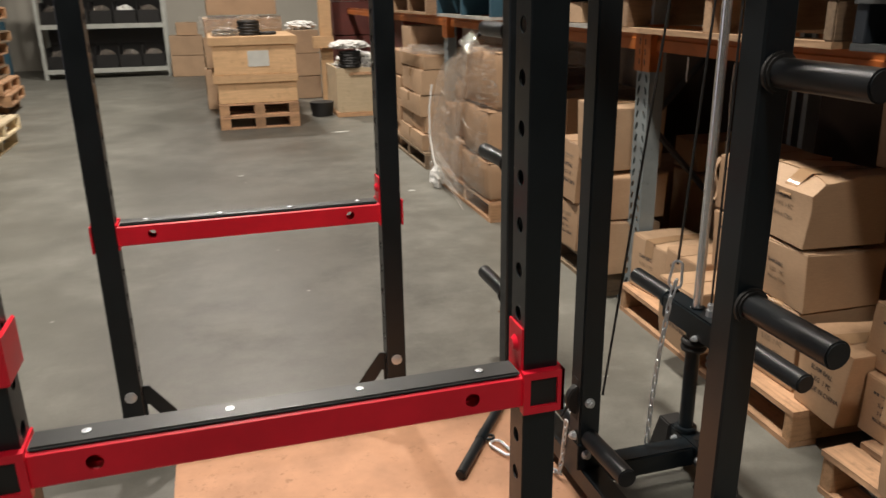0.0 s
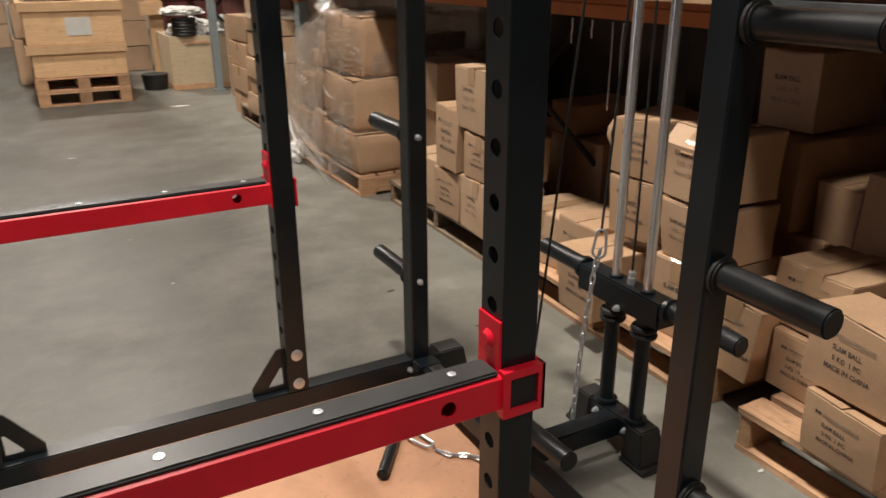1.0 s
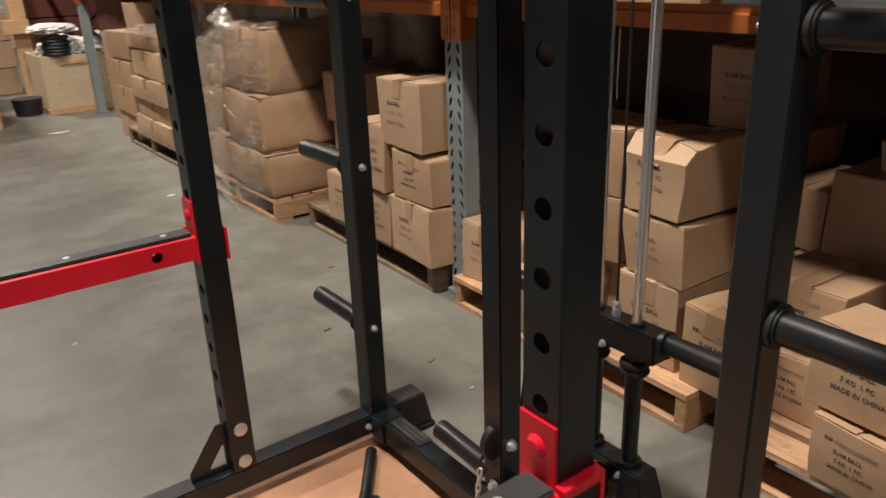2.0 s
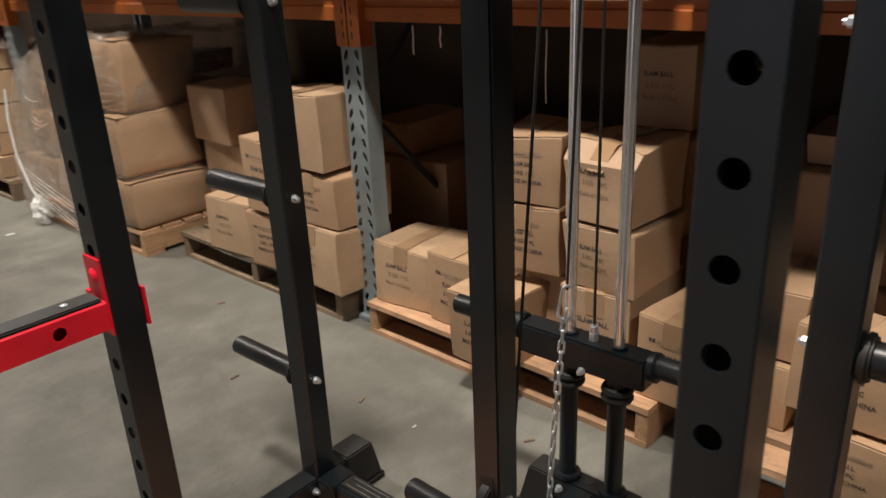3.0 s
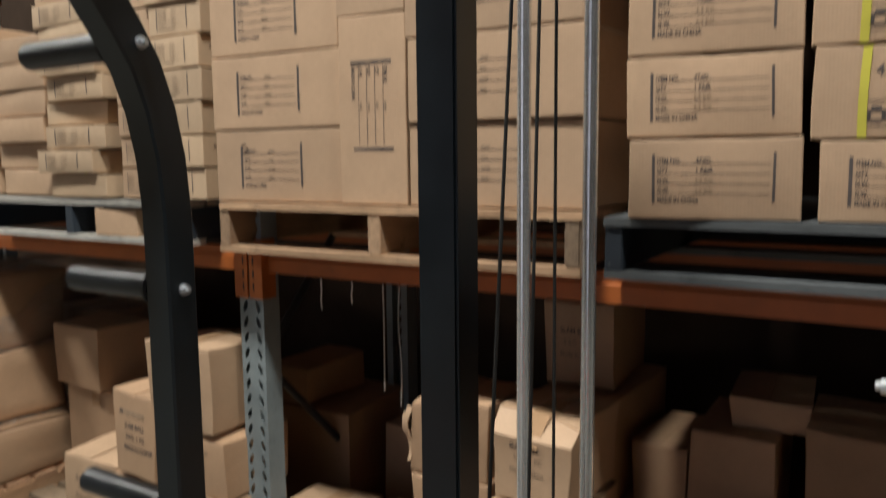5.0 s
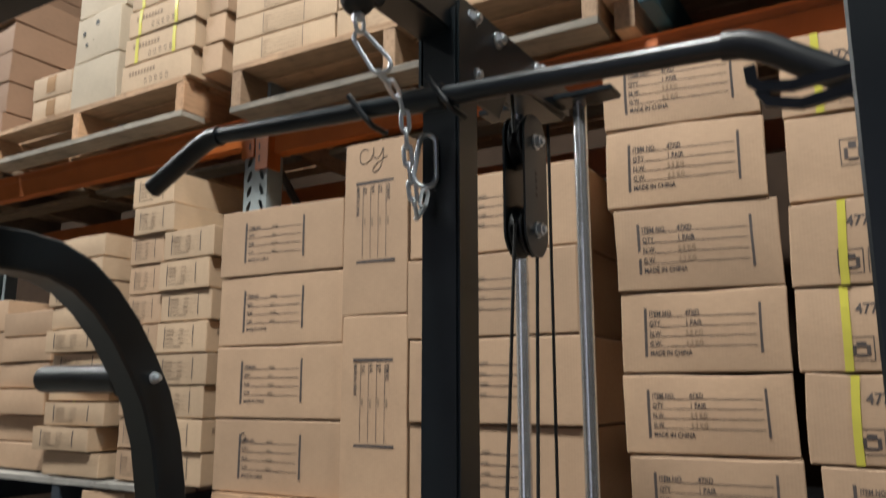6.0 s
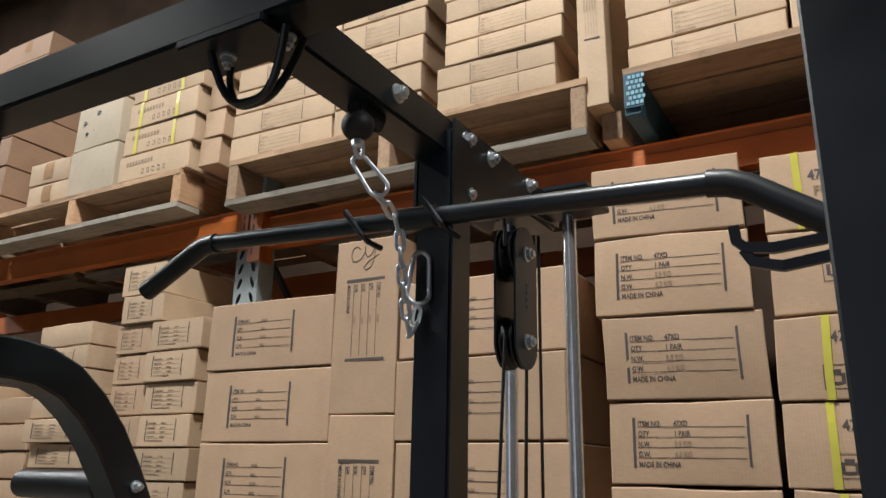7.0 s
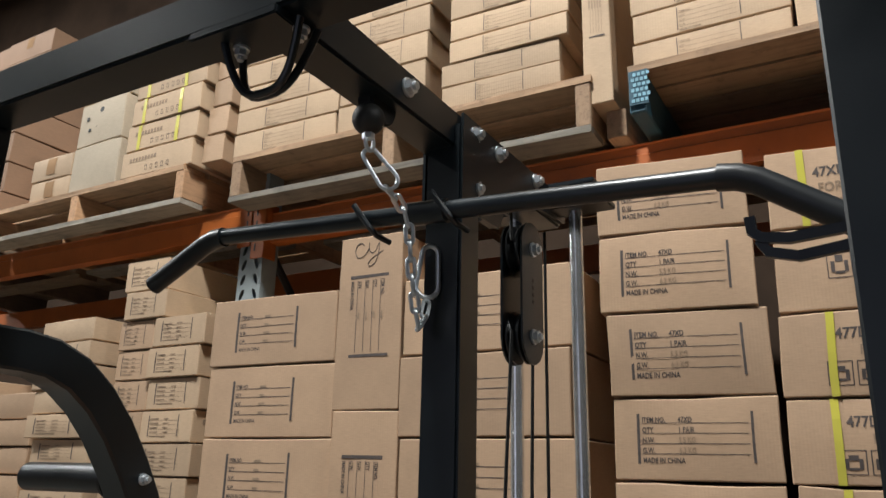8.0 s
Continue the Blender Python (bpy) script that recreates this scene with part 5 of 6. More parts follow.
for (x, y, z), (dx, dy, dz) in (((2.06, 4.26, 0.127), (0.45, 0.38, 0.392)), ((2.05, 4.33, 0.52), (0.24, 0.34, 0.265)), ((2.28, 3.78, 0.127), (0.4, 0.38, 0.36))):
    carton((x, y, z), (dx, dy, dz), "", random.uniform(-4, 4), CARD_BALL, 0.012, label=DIM, group="cartons in the back")

# ground level: light pallet in front of the lat tower
pallet((1.808, 2.917, 0), (1.05, 1.135, 0.125), PINE, PINE_X, "light new pine pallet on the concrete floor").rotation_euler = (0, 0, radians(-2.3))
for (x, y, z), (dx, dy, dz), style, rot in (
        ((1.838, 2.900, 0.127), (0.27, 0.252, 0.240), "ball_b", 3), ((1.842, 2.634, 0.127), (0.27, 0.235, 0.258), "ball", -4),
        ((1.672, 2.405, 0.127), (0.25, 0.21, 0.232), "ball", -1),
        ((1.90, 2.345, 0.127), (0.26, 0.225, 0.275), "ball_b", 0), ((1.83, 2.34, 0.404), (0.25, 0.22, 0.208), "ball", 3), ((1.83, 2.345, 0.614), (0.25, 0.225, 0.207), "ball", 5),
        ((1.84, 2.095, 0.127), (0.30, 0.215, 0.270), "ball_b", 0), ((1.83, 2.095, 0.399), (0.29, 0.215, 0.200), "ball_b", -4), ((1.835, 2.100, 0.601), (0.27, 0.212, 0.225), "ball_b", -5),
        ((1.815, 1.856, 0.127), (0.27, 0.200, 0.250), "ball", -2)):
    carton((x, y, z), (dx, dy, dz), style, rot, CARD_BALL_PALE if style == "ball_b" else CARD_BALL, 0.018, label=BALL, group="slam ball cartons", cave=0.055 if z > 0.6 and y < 2.15 else 0.0, lean=random.uniform(-0.006, 0.010))
for (x, y, z), (dx, dy, dz) in (((2.26, 3.28, 0.137), (0.42, 0.36, 0.40)), ((2.28, 3.30, 0.54), (0.34, 0.19, 0.15)), ((2.42, 2.86, 0.137), (0.40, 0.34, 0.34)), ((2.30, 2.46, 0.137), (0.45, 0.27, 0.30)), ((2.30, 2.15, 0.137), (0.45, 0.33, 0.30)), ((2.26, 2.15, 0.44), (0.45, 0.225, 0.318)), ((2.31, 2.17, 0.762), (0.36, 0.215, 0.258)), ((2.28, 1.80, 0.137), (0.4, 0.17, 0.29))):
    carton((x, y, z), (dx, dy, dz), "ball_b" if z > 0.7 else "", random.uniform(-4, 4), CARD_BALL, 0.012, label=DIM, tape=False, group="cartons in the back")

# ground level: light pallet beside it
pallet((1.695, 1.585, 0), (1.15, 1.17, 0.135), PINE, PINE_X, "light new pine pallet on the concrete floor")
for (x, y, z), (dx, dy, dz), style, rot in (
        ((1.86, 1.653, 0.137), (0.27, 0.19, 0.178), "ball", 1), ((1.90, 1.692, 0.318), (0.27, 0.240, 0.195), "ball", -2),
        ((1.675, 1.380, 0.137), (0.16, 0.205, 0.172), "ball", -6), ((1.70, 1.425, 0.312), (0.19, 0.250, 0.215), "ball", -4),
        ((1.72, 1.165, 0.137), (0.27, 0.26, 0.25), "ball", 2), ((1.73, 1.16, 0.39), (0.27, 0.26, 0.22), "ball_b", 2), ((1.75, 0.88, 0.137), (0.27, 0.26, 0.25), "ball", 0)):
    carton((x, y, z), (dx, dy, dz), style, rot, CARD_BALL, 0.018, label=BALL, group="slam ball cartons")
for (x, y, z), (dx, dy, dz) in (((2.28, 1.55, 0.137), (0.35, 0.30, 0.26)), ((2.31, 1.89, 0.43), (0.33, 0.155, 0.20)), ((2.29, 1.725, 0.40), (0.34, 0.225, 0.295)), ((2.30, 1.43, 0.40), (0.33, 0.23, 0.345)), ((2.36, 1.63, 0.70), (0.30, 0.20, 0.085)), ((2.28, 1.13, 0.137), (0.4, 0.34, 0.42)), ((2.28, 1.12, 0.56), (0.4, 0.30, 0.20))):
    carton((x, y, z), (dx, dy, dz), "", random.uniform(-4, 4), CARD_BALL, 0.012, label=DIM, tape=False, group="cartons in the back")
# torn flap hanging off the top carton
torn = bmesh.new()
rows = []
for k in range(13):
    f = k / 12
    wide = 0.022 * (1 - 0.6 * f) * (1 + 0.5 * noise.noise(Vector((k * 1.7, 3, 0))))
    z = 0.790 - 0.150 * f
    out = 0.010 * math.sin(5 * f) + 0.050 * max(0, f - 0.55) ** 1.5
    y = 2.338 + 0.016 * math.sin(4.5 * f) + 0.07 * max(0, f - 0.6)
    rows.append([torn.verts.new((1.832 - out + 0.006 * noise.noise(Vector((k, s * 4, 7))), y + wide * s, z + 0.006 * noise.noise(Vector((k, s * 3, 1))))) for s in (0, 0.5, 1)])
for a, b in zip(rows, rows[1:]):
    for k in range(2):
        torn.faces.new((a[k], a[k + 1], b[k + 1], b[k]))
thick = bmesh.ops.extrude_face_region(torn, geom=torn.faces[:])
bmesh.ops.translate(torn, verts=[v for v in thick["geom"] if isinstance(v, bmesh.types.BMVert)], vec=(0.0025, 0, 0))
single("torn_flap", torn, CARD, "ragged torn strip of cardboard hanging off a carton", "cardboard scrap", smooth=True)

# ---- first beam level ----
pallet((1.772, 2.982, LEVEL1 + 0.003), (1.1, 1.13, 0.145), GREY_PINE, GREY_X, "timber pallet on the first rack beam", last=OLD_X)
pallet((1.785, 1.802, LEVEL1 + 0.003), (1.1, 1.17, 0.135), BLUE_GREY, BLUE_WOOD, "blue-stained timber pallet on the first rack beam")
pallet((1.79, 4.34, LEVEL1 + 0.003), (1.1, 1.17, 0.14), PALE_GREY, BLUE_WOOD, "blue-blocked pallet on the first rack beam")
pallet((1.775, 5.70, LEVEL1 + 0.003), (1.1, 1.17, 0.14), PALE_GREY, BLUE_PAINT, "grey blue-blocked timber pallet on the first rack beam")
Z1 = LEVEL1 + 0.152
for k in range(4):
    carton((1.780 + random.uniform(-0.003, 0.003), 2.992 + 0.004 * (k - 1), Z1 + 0.2065 * k), (0.42, 0.455, 0.205), "item_blank", 2.3 + random.uniform(-0.4, 0.4), CARD, 0.003, label=ITEM, tape=False, group="item cartons", scribble="c" if k == 0 else "")
    carton((1.787 + random.uniform(-0.004, 0.004), 2.314 + random.uniform(-0.004, 0.004), Z1 + 0.2060 * k), (0.42, 0.464, 0.2045), "item_blank", random.uniform(-0.2, 0.6), CARD, 0.003, label=ITEM, tape=False, group="item cartons")
for k in range(2):
    carton((1.783, 2.526 + 0.004 * k, Z1 + 0.4815 * k), (0.42, 0.207, 0.480), "item_turned", 1.2 + 0.3 * k, CARD, 0.003, turned=True, tape=False, label="tall brown carton standing on end with handwriting" if k else "tall brown carton standing on end", group="item cartons", scribble="cy" if k else "")
Z2 = LEVEL1 + 0.140
TOPS_A, TOPS_B = (0.0, 0.167, 0.332, 0.505, 0.690, 0.872, 1.045), (0.0, 0.157, 0.330, 0.496, 0.669, 0.848, 1.023)
for k, (ya, yb) in enumerate(((1.743, 1.386), (1.749, 1.404), (1.748, 1.410), (1.753, 1.407), (1.765, 1.401), (1.768, 1.400))):
    carton((1.760 + random.uniform(-0.004, 0.004), ya, Z2 + TOPS_A[k]), (0.45, 0.330, TOPS_A[k + 1] - TOPS_A[k]), "item", 7.5 + random.uniform(-0.8, 0.8), CARD, 0.006, label="brown dumbbell carton printed with an item table", tape=False, group="pair cartons")
    carton((1.80 + random.uniform(-0.004, 0.004), yb, Z2 + TOPS_B[k]), (0.45, 0.345, TOPS_B[k + 1] - TOPS_B[k]), "item" if k == 0 else ("code" if k == 5 else "care" if k == 4 else "code_b"), 2.0 + random.uniform(-0.8, 0.8), CARD, 0.008, label="brown carton with large code and yellow strap", tape=False, group="strapped cartons", strap=(None, 0.25, 0.25, 0.28, 0.44, 0.20)[k])
carton((1.79, 3.605, LEVEL1 + 0.024), (0.24, 0.20, 0.092), "", 4, CARD, 0.004, tape=False, label="single small carton tucked under the stack", group="small cartons")
# small cartons in the next bay
for k in range(8):
    carton((1.80 + random.uniform(-0.006, 0.006), 3.299 - 0.002 * k * (k % 2), Z1 + 0.1002 * k), (0.36, 0.232, 0.0992), "small", random.uniform(-1, 1), CARD_PALE, 0.003, tape=False, label="small flat brown carton with printed table", group="small cartons", side="icons" if k % 3 == 1 else "", strap=1.35)
    carton((1.81 + random.uniform(-0.008, 0.008), 3.472, Z1 + 0.1002 * k), (0.36, 0.168, 0.0992), "small", random.uniform(-1, 1), CARD, 0.003, tape=False, label="small flat brown carton with printed table", group="small cartons")
for k in range(2):
    carton((1.80, 3.454 + 0.014 * k, Z1 + 0.8025 + 0.0975 * k), (0.40, 0.206, 0.0965 + 0.013 * k), "small", -1.0 + k, CARD_PALE, 0.003, tape=False, label="small flat brown carton with printed table", group="small cartons")
for k in range(10):
    carton((1.80 + random.uniform(-0.03, 0.02), 3.86 + random.uniform(-0.02, 0.03), Z1 + 0.083 * k), (0.36, 0.31, 0.081), "small" if k % 3 else "", random.uniform(-5, 5), CARD_PALE, 0.005, tape=False, label="small creased brown carton in an uneven stack", group="small cartons")
for k in range(6):
    carton((1.84 + random.uniform(-0.02, 0.02), 4.26 + random.uniform(-0.02, 0.02), Z1 + 0.098 * k), (0.4, 0.34, 0.096), "", random.uniform(-2, 2), CARD, 0.005, tape=False, group="small cartons", strap=1.3)
for k in range(5):
    carton((1.88, 4.7, LEVEL1 + 0.152 + 0.13 * k), (0.4, 0.38, 0.128), "", random.uniform(-2, 2), CARD, 0.005, group="small cartons")
    carton((1.86, 5.15, LEVEL1 + 0.152 + 0.13 * k), (0.4, 0.40, 0.128), "", random.uniform(-2, 2), CARD, 0.005, group="small cartons")

# ---- second beam level ----
pallet((1.772, 4.39, LEVEL2_FAR + 0.003), (1.1, 1.175, 0.140), GREY_PINE, PINE_X, "light timber pallet overhanging the second rack beam", low=STAINED)
pallet((1.757, 2.975, LEVEL2 + 0.003), (1.1, 1.195, 0.156), GREY_PINE, GREY_X, "light timber pallet overhanging the second rack beam", low=STAINED).rotation_euler = (0, 0, radians(1.0))
blue_pallet = pallet((1.765, 1.680, LEVEL2 + 0.003), (1.1, 1.17, 0.146), GREY_PINE, BLUE_PAINT, "timber pallet with worn blue blocks on the second rack beam", under=False)
bm = box(-0.004, 0.0, -0.048, -0.002, 0.036, 0.126)
block_end = part("block_end", bm, BLUE_PAINT, blue_pallet, "blue painted block end", local=True)
bm = bmesh.new()
for r in range(6):
    for c in range(4):
        cy, cz = -0.008 - 0.0108 * c - 0.005 * (r % 2), 0.042 + 0.0138 * r
        add_box(bm, -0.0055, -0.004, cy - 0.0072, cy, cz, cz + 0.0085)
tagged(part("netting", bm, PALE_BLUE, block_end, "pale blue netting marks", local=True), kind="stuff")

ZL = LEVEL2_FAR + 0.1445
for k in range(5):
    carton((1.775, 3.552 - 0.010 * k, ZL + 0.1035 * k), (0.42, 0.356, 0.102), "icons", random.uniform(-1.0, 1.0), CARD_PALE, 0.004, tape=False, label="flat brown carton with handling marks and yellow straps", group="strapped cartons", strap=(0.18, 0.72) if k else None, side="small")
    carton((1.80, 3.165 - 0.010 * k, ZL + 0.1035 * k), (0.40, 0.09, 0.102), "", random.uniform(-2, 2), CARD, 0.004, tape=False, label="narrow carton end beside the strapped stack", group="small cartons")
for k in range(3):
    grey = carton((1.78 + 0.006 * k, 3.857 + 0.004 * k, ZL + 0.188 * k), (0.36, 0.272, 0.186), "", random.uniform(-1.5, 1.5), CARD_GREY, 0.007, tape=False, label="plain greyish carton with torn holes", group="grey cartons")
    if k == 1:
        # black discs on the face stand for the shade in torn holes
        for hy, hz, w, h in ((-0.055, 0.112, 0.030, 0.012), (-0.135, 0.138, 0.040, 0.014), (-0.075, 0.062, 0.026, 0.011), (-0.12, 0.075, 0.024, 0.010)):
            part("hole_patch", rod((-0.006, hy, hz), (-0.0045, hy, hz), w * 0.32, 7), RUBBER, grey, "black disc standing for the shade in a torn hole", local=True)
for k in range(2):
    carton((1.785, 4.113 + 0.01 * k, ZL + 0.088 * k), (0.36, 0.245, 0.086 + 0.01 * k), "", random.uniform(-2, 2), CARD_PALE, 0.005, group="small cartons")
ZM = LEVEL2 + 0.1605
FLAT = "long flat carton printed with an item table"
for k in range(8):
    carton((1.768, 2.985 - 0.003 * k, ZM + 0.0832 * k), (0.42, 0.408, 0.082), "flat", 1.5 + random.uniform(-0.6, 0.6), CARD_PALE, 0.004, tape=False, label=FLAT, group="flat cartons")
    carton((1.778, 2.570 - 0.004 * k, ZM + 0.092 * k), (0.42, 0.300, 0.0905), "flat", 1.5 + random.uniform(-0.6, 0.6), CARD_PALE, 0.004, tape=False, label=FLAT, group="flat cartons", strap=1.5)
    carton((1.782, 2.205 - 0.004 * k + random.uniform(-0.012, 0.012), ZM + 0.0702 * k), (0.42, 0.350, 0.069), "flat", 1.0 + random.uniform(-1.2, 1.2), CARD_PALE, 0.004, tape=False, label=FLAT, group="flat cartons")
    carton((1.815, 1.674 + random.uniform(-0.004, 0.004), LEVEL2 + 0.1505 + 0.0830 * k), (0.42, 0.366, 0.0815), "flat", random.uniform(-0.6, 0.6), CARD_PALE, 0.004, tape=False, label=FLAT, group="flat cartons")
single("timber_spacer", box(1.84, 2.14, 1.71, 1.76, LEVEL2 + 0.003, LEVEL2 + 0.078), GREY_X, "short timber spacer under an upright carton", "timber", bevel=0.002)
carton((1.79, 1.800, LEVEL2 + 0.0795), (0.42, 0.076, 0.52), "upright", 0.3, CARD_PALE, 0.003, tape=False, label="narrow carton standing upright between pallets", group="flat cartons")
for k in range(2):
    carton((1.80, 1.300, LEVEL2 + 0.1505 + 0.30 * k), (0.42, 0.10, 0.298), "upright", 0.4, CARD_PALE, 0.003, tape=False, label="narrow carton standing upright", group="flat cartons")
pallet((1.80, 5.68, LEVEL2_FAR + 0.003), (1.1, 1.2, 0.14), OLD_WOOD, OLD_X, "weathered timber pallet on the second rack beam")
for k in range(9):
    for c, yy in enumerate((4.46, 4.88, 5.30)):
        if k > 4 and c == 0:
            continue
        carton(((1.86 if k < 5 else 2.20) + random.uniform(-0.012, 0.012), yy + 0.40, LEVEL2_FAR + 0.145 + 0.142 * k), (0.45, 0.405, 0.14), "", random.uniform(-1.5, 1.5), CARD_DIMMED, 0.006, tape=True, label="brown taped carton in a stack, coloured darker for its shade", group="cartons in the back")
for k in range(4):
    carton((2.20, 4.44, LEVEL2_FAR + 0.145 + 0.142 * k), (0.42, 0.50, 0.14), "", random.uniform(-1.5, 1.5), CARD, 0.006, tape=False, label="plain brown carton in the back of the rack", group="cartons in the back")

# ---- stretch-wrapped pallet loads ----
WRAPPED = "bulging brown carton under clear stretch wrap"
pallet((1.712, 5.40, 0), (1.02, 1.05, 0.128), PINE, PINE_X, "light pine pallet under a wrapped load")
for (x, y, z), (dx, dy, dz), rot, tilt in (
        ((1.705, 4.875, 0.131), (0.50, 0.530, 0.240), 1, 0), ((1.735, 4.93, 0.374), (0.42, 0.53, 0.295), -3, -1), ((1.745, 4.95, 0.672), (0.42, 0.53, 0.335), 3, 2),
        ((1.73, 5.200, 0.131), (0.36, 0.290, 0.25), -4, 0), ((1.72, 5.60, 0.131), (0.30, 0.37, 0.23), 3, 0),
        ((1.77, 5.22, 0.385), (0.36, 0.26, 0.27), 6, -3), ((1.76, 5.48, 0.363), (0.34, 0.235, 0.25), -4, 0),
        ((1.79, 5.20, 0.660), (0.36, 0.22, 0.22), -9, 4), ((1.80, 5.38, 0.616), (0.34, 0.17, 0.14), 6, 2),
        ((2.36, 5.42, 0.131), (0.38, 0.50, 0.42), 2, 0), ((2.36, 4.88, 0.131), (0.38, 0.48, 0.265), -3, 0), ((2.34, 5.40, 0.555), (0.38, 0.50, 0.30), 3, 0), ((2.36, 4.845, 0.400), (0.38, 0.41, 0.37), -3, 0)):
    carton((x, y, z), (dx, dy, dz), "", rot, CARD_BALL, 0.024, label=WRAPPED, group="wrapped cartons", tilt=tilt)

wrap = thing("stretch_wrap", (1.70, 4.95, 0.1), "crinkled clear stretch wrap round a pallet load", "stretch wrap")
corners = ((1.690, 5.50), (1.690, 4.95), (1.685, 4.43), (2.2, 4.41), (2.72, 4.41), (2.72, 5.48), (2.2, 5.50))
loop = []
for (ax, ay), (bx, by) in zip(corners, corners[1:] + corners[:1]):
    loop += [(ax + (bx - ax) * k / 12, ay + (by - ay) * k / 12) for k in range(12)]
bm = bmesh.new()
grid = []
for k in range(23):
    f = k / 22
    row = []
    for px, py in loop:
        high = 1.03 - 0.16 * max(0, (py - 4.95) / 0.5) - 0.05 * max(0, (px - 2.0))
        z = 0.06 + (high - 0.06) * f
        way = Vector((px - 2.2, py - 4.95, 0)).normalized()
        q = Vector((px, py, z))
        flare = 0.05 * (1 - f) ** 2 * max(0, (py - 4.9) / 0.6) - 0.07 * max(0, f - 0.72) ** 1.2 / 0.2
        waist = -0.035 * max(0, 1 - abs(py - 4.99) / 0.10) if px < 1.8 else 0
        crease = 0.016 * noise.noise(q * 6.0) + 0.010 * noise.noise(Vector((px * 16, py * 16 + z * 9, z * 22)))
        row.append(bm.verts.new(q + way * (flare + waist + crease + 0.008)))
    grid.append(row)
count = len(loop)
for a, b in zip(grid, grid[1:]):
    for k in range(count):
        bm.faces.new((a[k], a[(k + 1) % count], b[(k + 1) % count], b[k]))
side_film = part("side_film", bm, FILM, wrap, smooth=True)
bm = bmesh.new()
sheet = {}
for i in range(19):
    for j in range(19):
        px, py = 1.72 + 0.85 * i / 18, 4.44 + 1.02 * j / 18
        edge = min(i, 18 - i, j, 18 - j)
        high = 1.0 - 0.16 * max(0, (py - 4.95) / 0.5) - 0.05 * max(0, px - 2.0)
        peak = 0.10 * math.exp(-((px - 1.80) ** 2 + (py - 5.02) ** 2) / 0.008)
        sheet[i, j] = bm.verts.new((px, py, high + peak + 0.03 * noise.noise(Vector((px * 9, py * 9, 1))) + 0.025 * noise.noise(Vector((px * 24, py * 24, 4))) + (0.015 if edge else 0.0)))
for i in range(18):
    for j in range(18):
        bm.faces.new((sheet[i, j], sheet[i + 1, j], sheet[i + 1, j + 1], sheet[i, j + 1]))
top_film = part("top_film", bm, FILM, wrap, smooth=False)
# loose sheet of film tented from the top corner down over the low end of the load
OUTLINE = ((0.06, 5.60), (0.20, 5.66), (0.34, 5.655), (0.64, 5.43), (0.80, 5.31), (0.90, 5.19), (1.03, 4.80))
bm = bmesh.new()
tent = {}
for k in range(25):
    z = 0.06 + 0.96 * k / 24
    far = np.interp(z, [q[0] for q in OUTLINE], [q[1] for q in OUTLINE])
    for i in range(31):
        f = i / 30
        if f < 0.6:
            px, py = 1.672 + 0.055 * max(0, z - 0.35) + 0.03 * (f / 0.6) ** 3, 4.86 - 0.10 * z + (far - 4.86 + 0.10 * z) * f / 0.6
        else:
            px, py = 1.70 + 0.055 * max(0, z - 0.35) + 0.75 * (f - 0.6) / 0.4, far - 0.25 * max(0, f - 0.8) * (1 - z)
        q = Vector((px, py, z))
        pull = 0.016 * noise.noise(q * 5.0) + 0.012 * noise.noise(Vector((px * 14, py * 11 + z * 9, z * 15))) + 0.006 * noise.noise(q * 38.0)
        tent[i, k] = bm.verts.new(q + Vector((-abs(pull), pull * 0.6, 0)))
for i in range(30):
    for k in range(24):
        bm.faces.new((tent[i, k], tent[i, k + 1], tent[i + 1, k + 1], tent[i + 1, k]))
part("loose_film", bm, FILM_THICK, wrap, "loose film hanging in folds", smooth=True)
# pale strands laid on the film as highlights of its stretched folds
for k in range(13):
    if k < 6:
        ya, za, run, drop, bow = 5.50 - 0.02 * k, 0.315 - 0.030 * k, 0.62 + 0.05 * (k % 3), 0.13 + 0.008 * k, 0.0
    else:
        ya, za, run, drop, bow = random.uniform(4.75, 5.25), random.uniform(0.40, 0.84), random.uniform(0.10, 0.22), random.uniform(-0.05, 0.06), random.uniform(0.0, 0.03)
    line = []
    for f in np.linspace(0, 1, 9):
        py, z = ya - run * f, za - drop * f - bow * math.sin(math.pi * f)
        px = 1.652 + 0.055 * max(0, z - 0.35)
        line.append((px, py, z))
    part("fold", sweep(line, circle(0.0011, 5)), FILM_STREAK, wrap, "pale strand standing for the bright streak on a film fold")
tail = [(1.675, 5.50, 0.72), (1.655, 5.505, 0.55), (1.650, 5.49, 0.36), (1.655, 5.42, 0.20), (1.66, 5.35, 0.13), (1.66, 5.32, 0.05), (1.63, 5.32, 0.012)]
part("tail", sweep(tail, circle(0.007, 7)), WHITE, wrap, "twisted white tail hanging to the floor", smooth=True)
bm = bmesh.new()
bmesh.ops.create_icosphere(bm, subdivisions=3, radius=1.0)
for v in bm.verts:
    v.co *= 0.045 * (1 + 0.6 * noise.noise(v.co * 2.5) + 0.35 * noise.noise(v.co * 7))
    v.co.z *= 1.7
bmesh.ops.translate(bm, verts=bm.verts[:], vec=(1.655, 5.32, 0.075))
part("knot", bm, WHITE, wrap, "crumpled white knot of film on the floor")
pallet((1.73, 7.10, 0), (1.0, 1.17, 0.128), OLD_WOOD, OLD_X, "dark timber pallet under a carton stack")
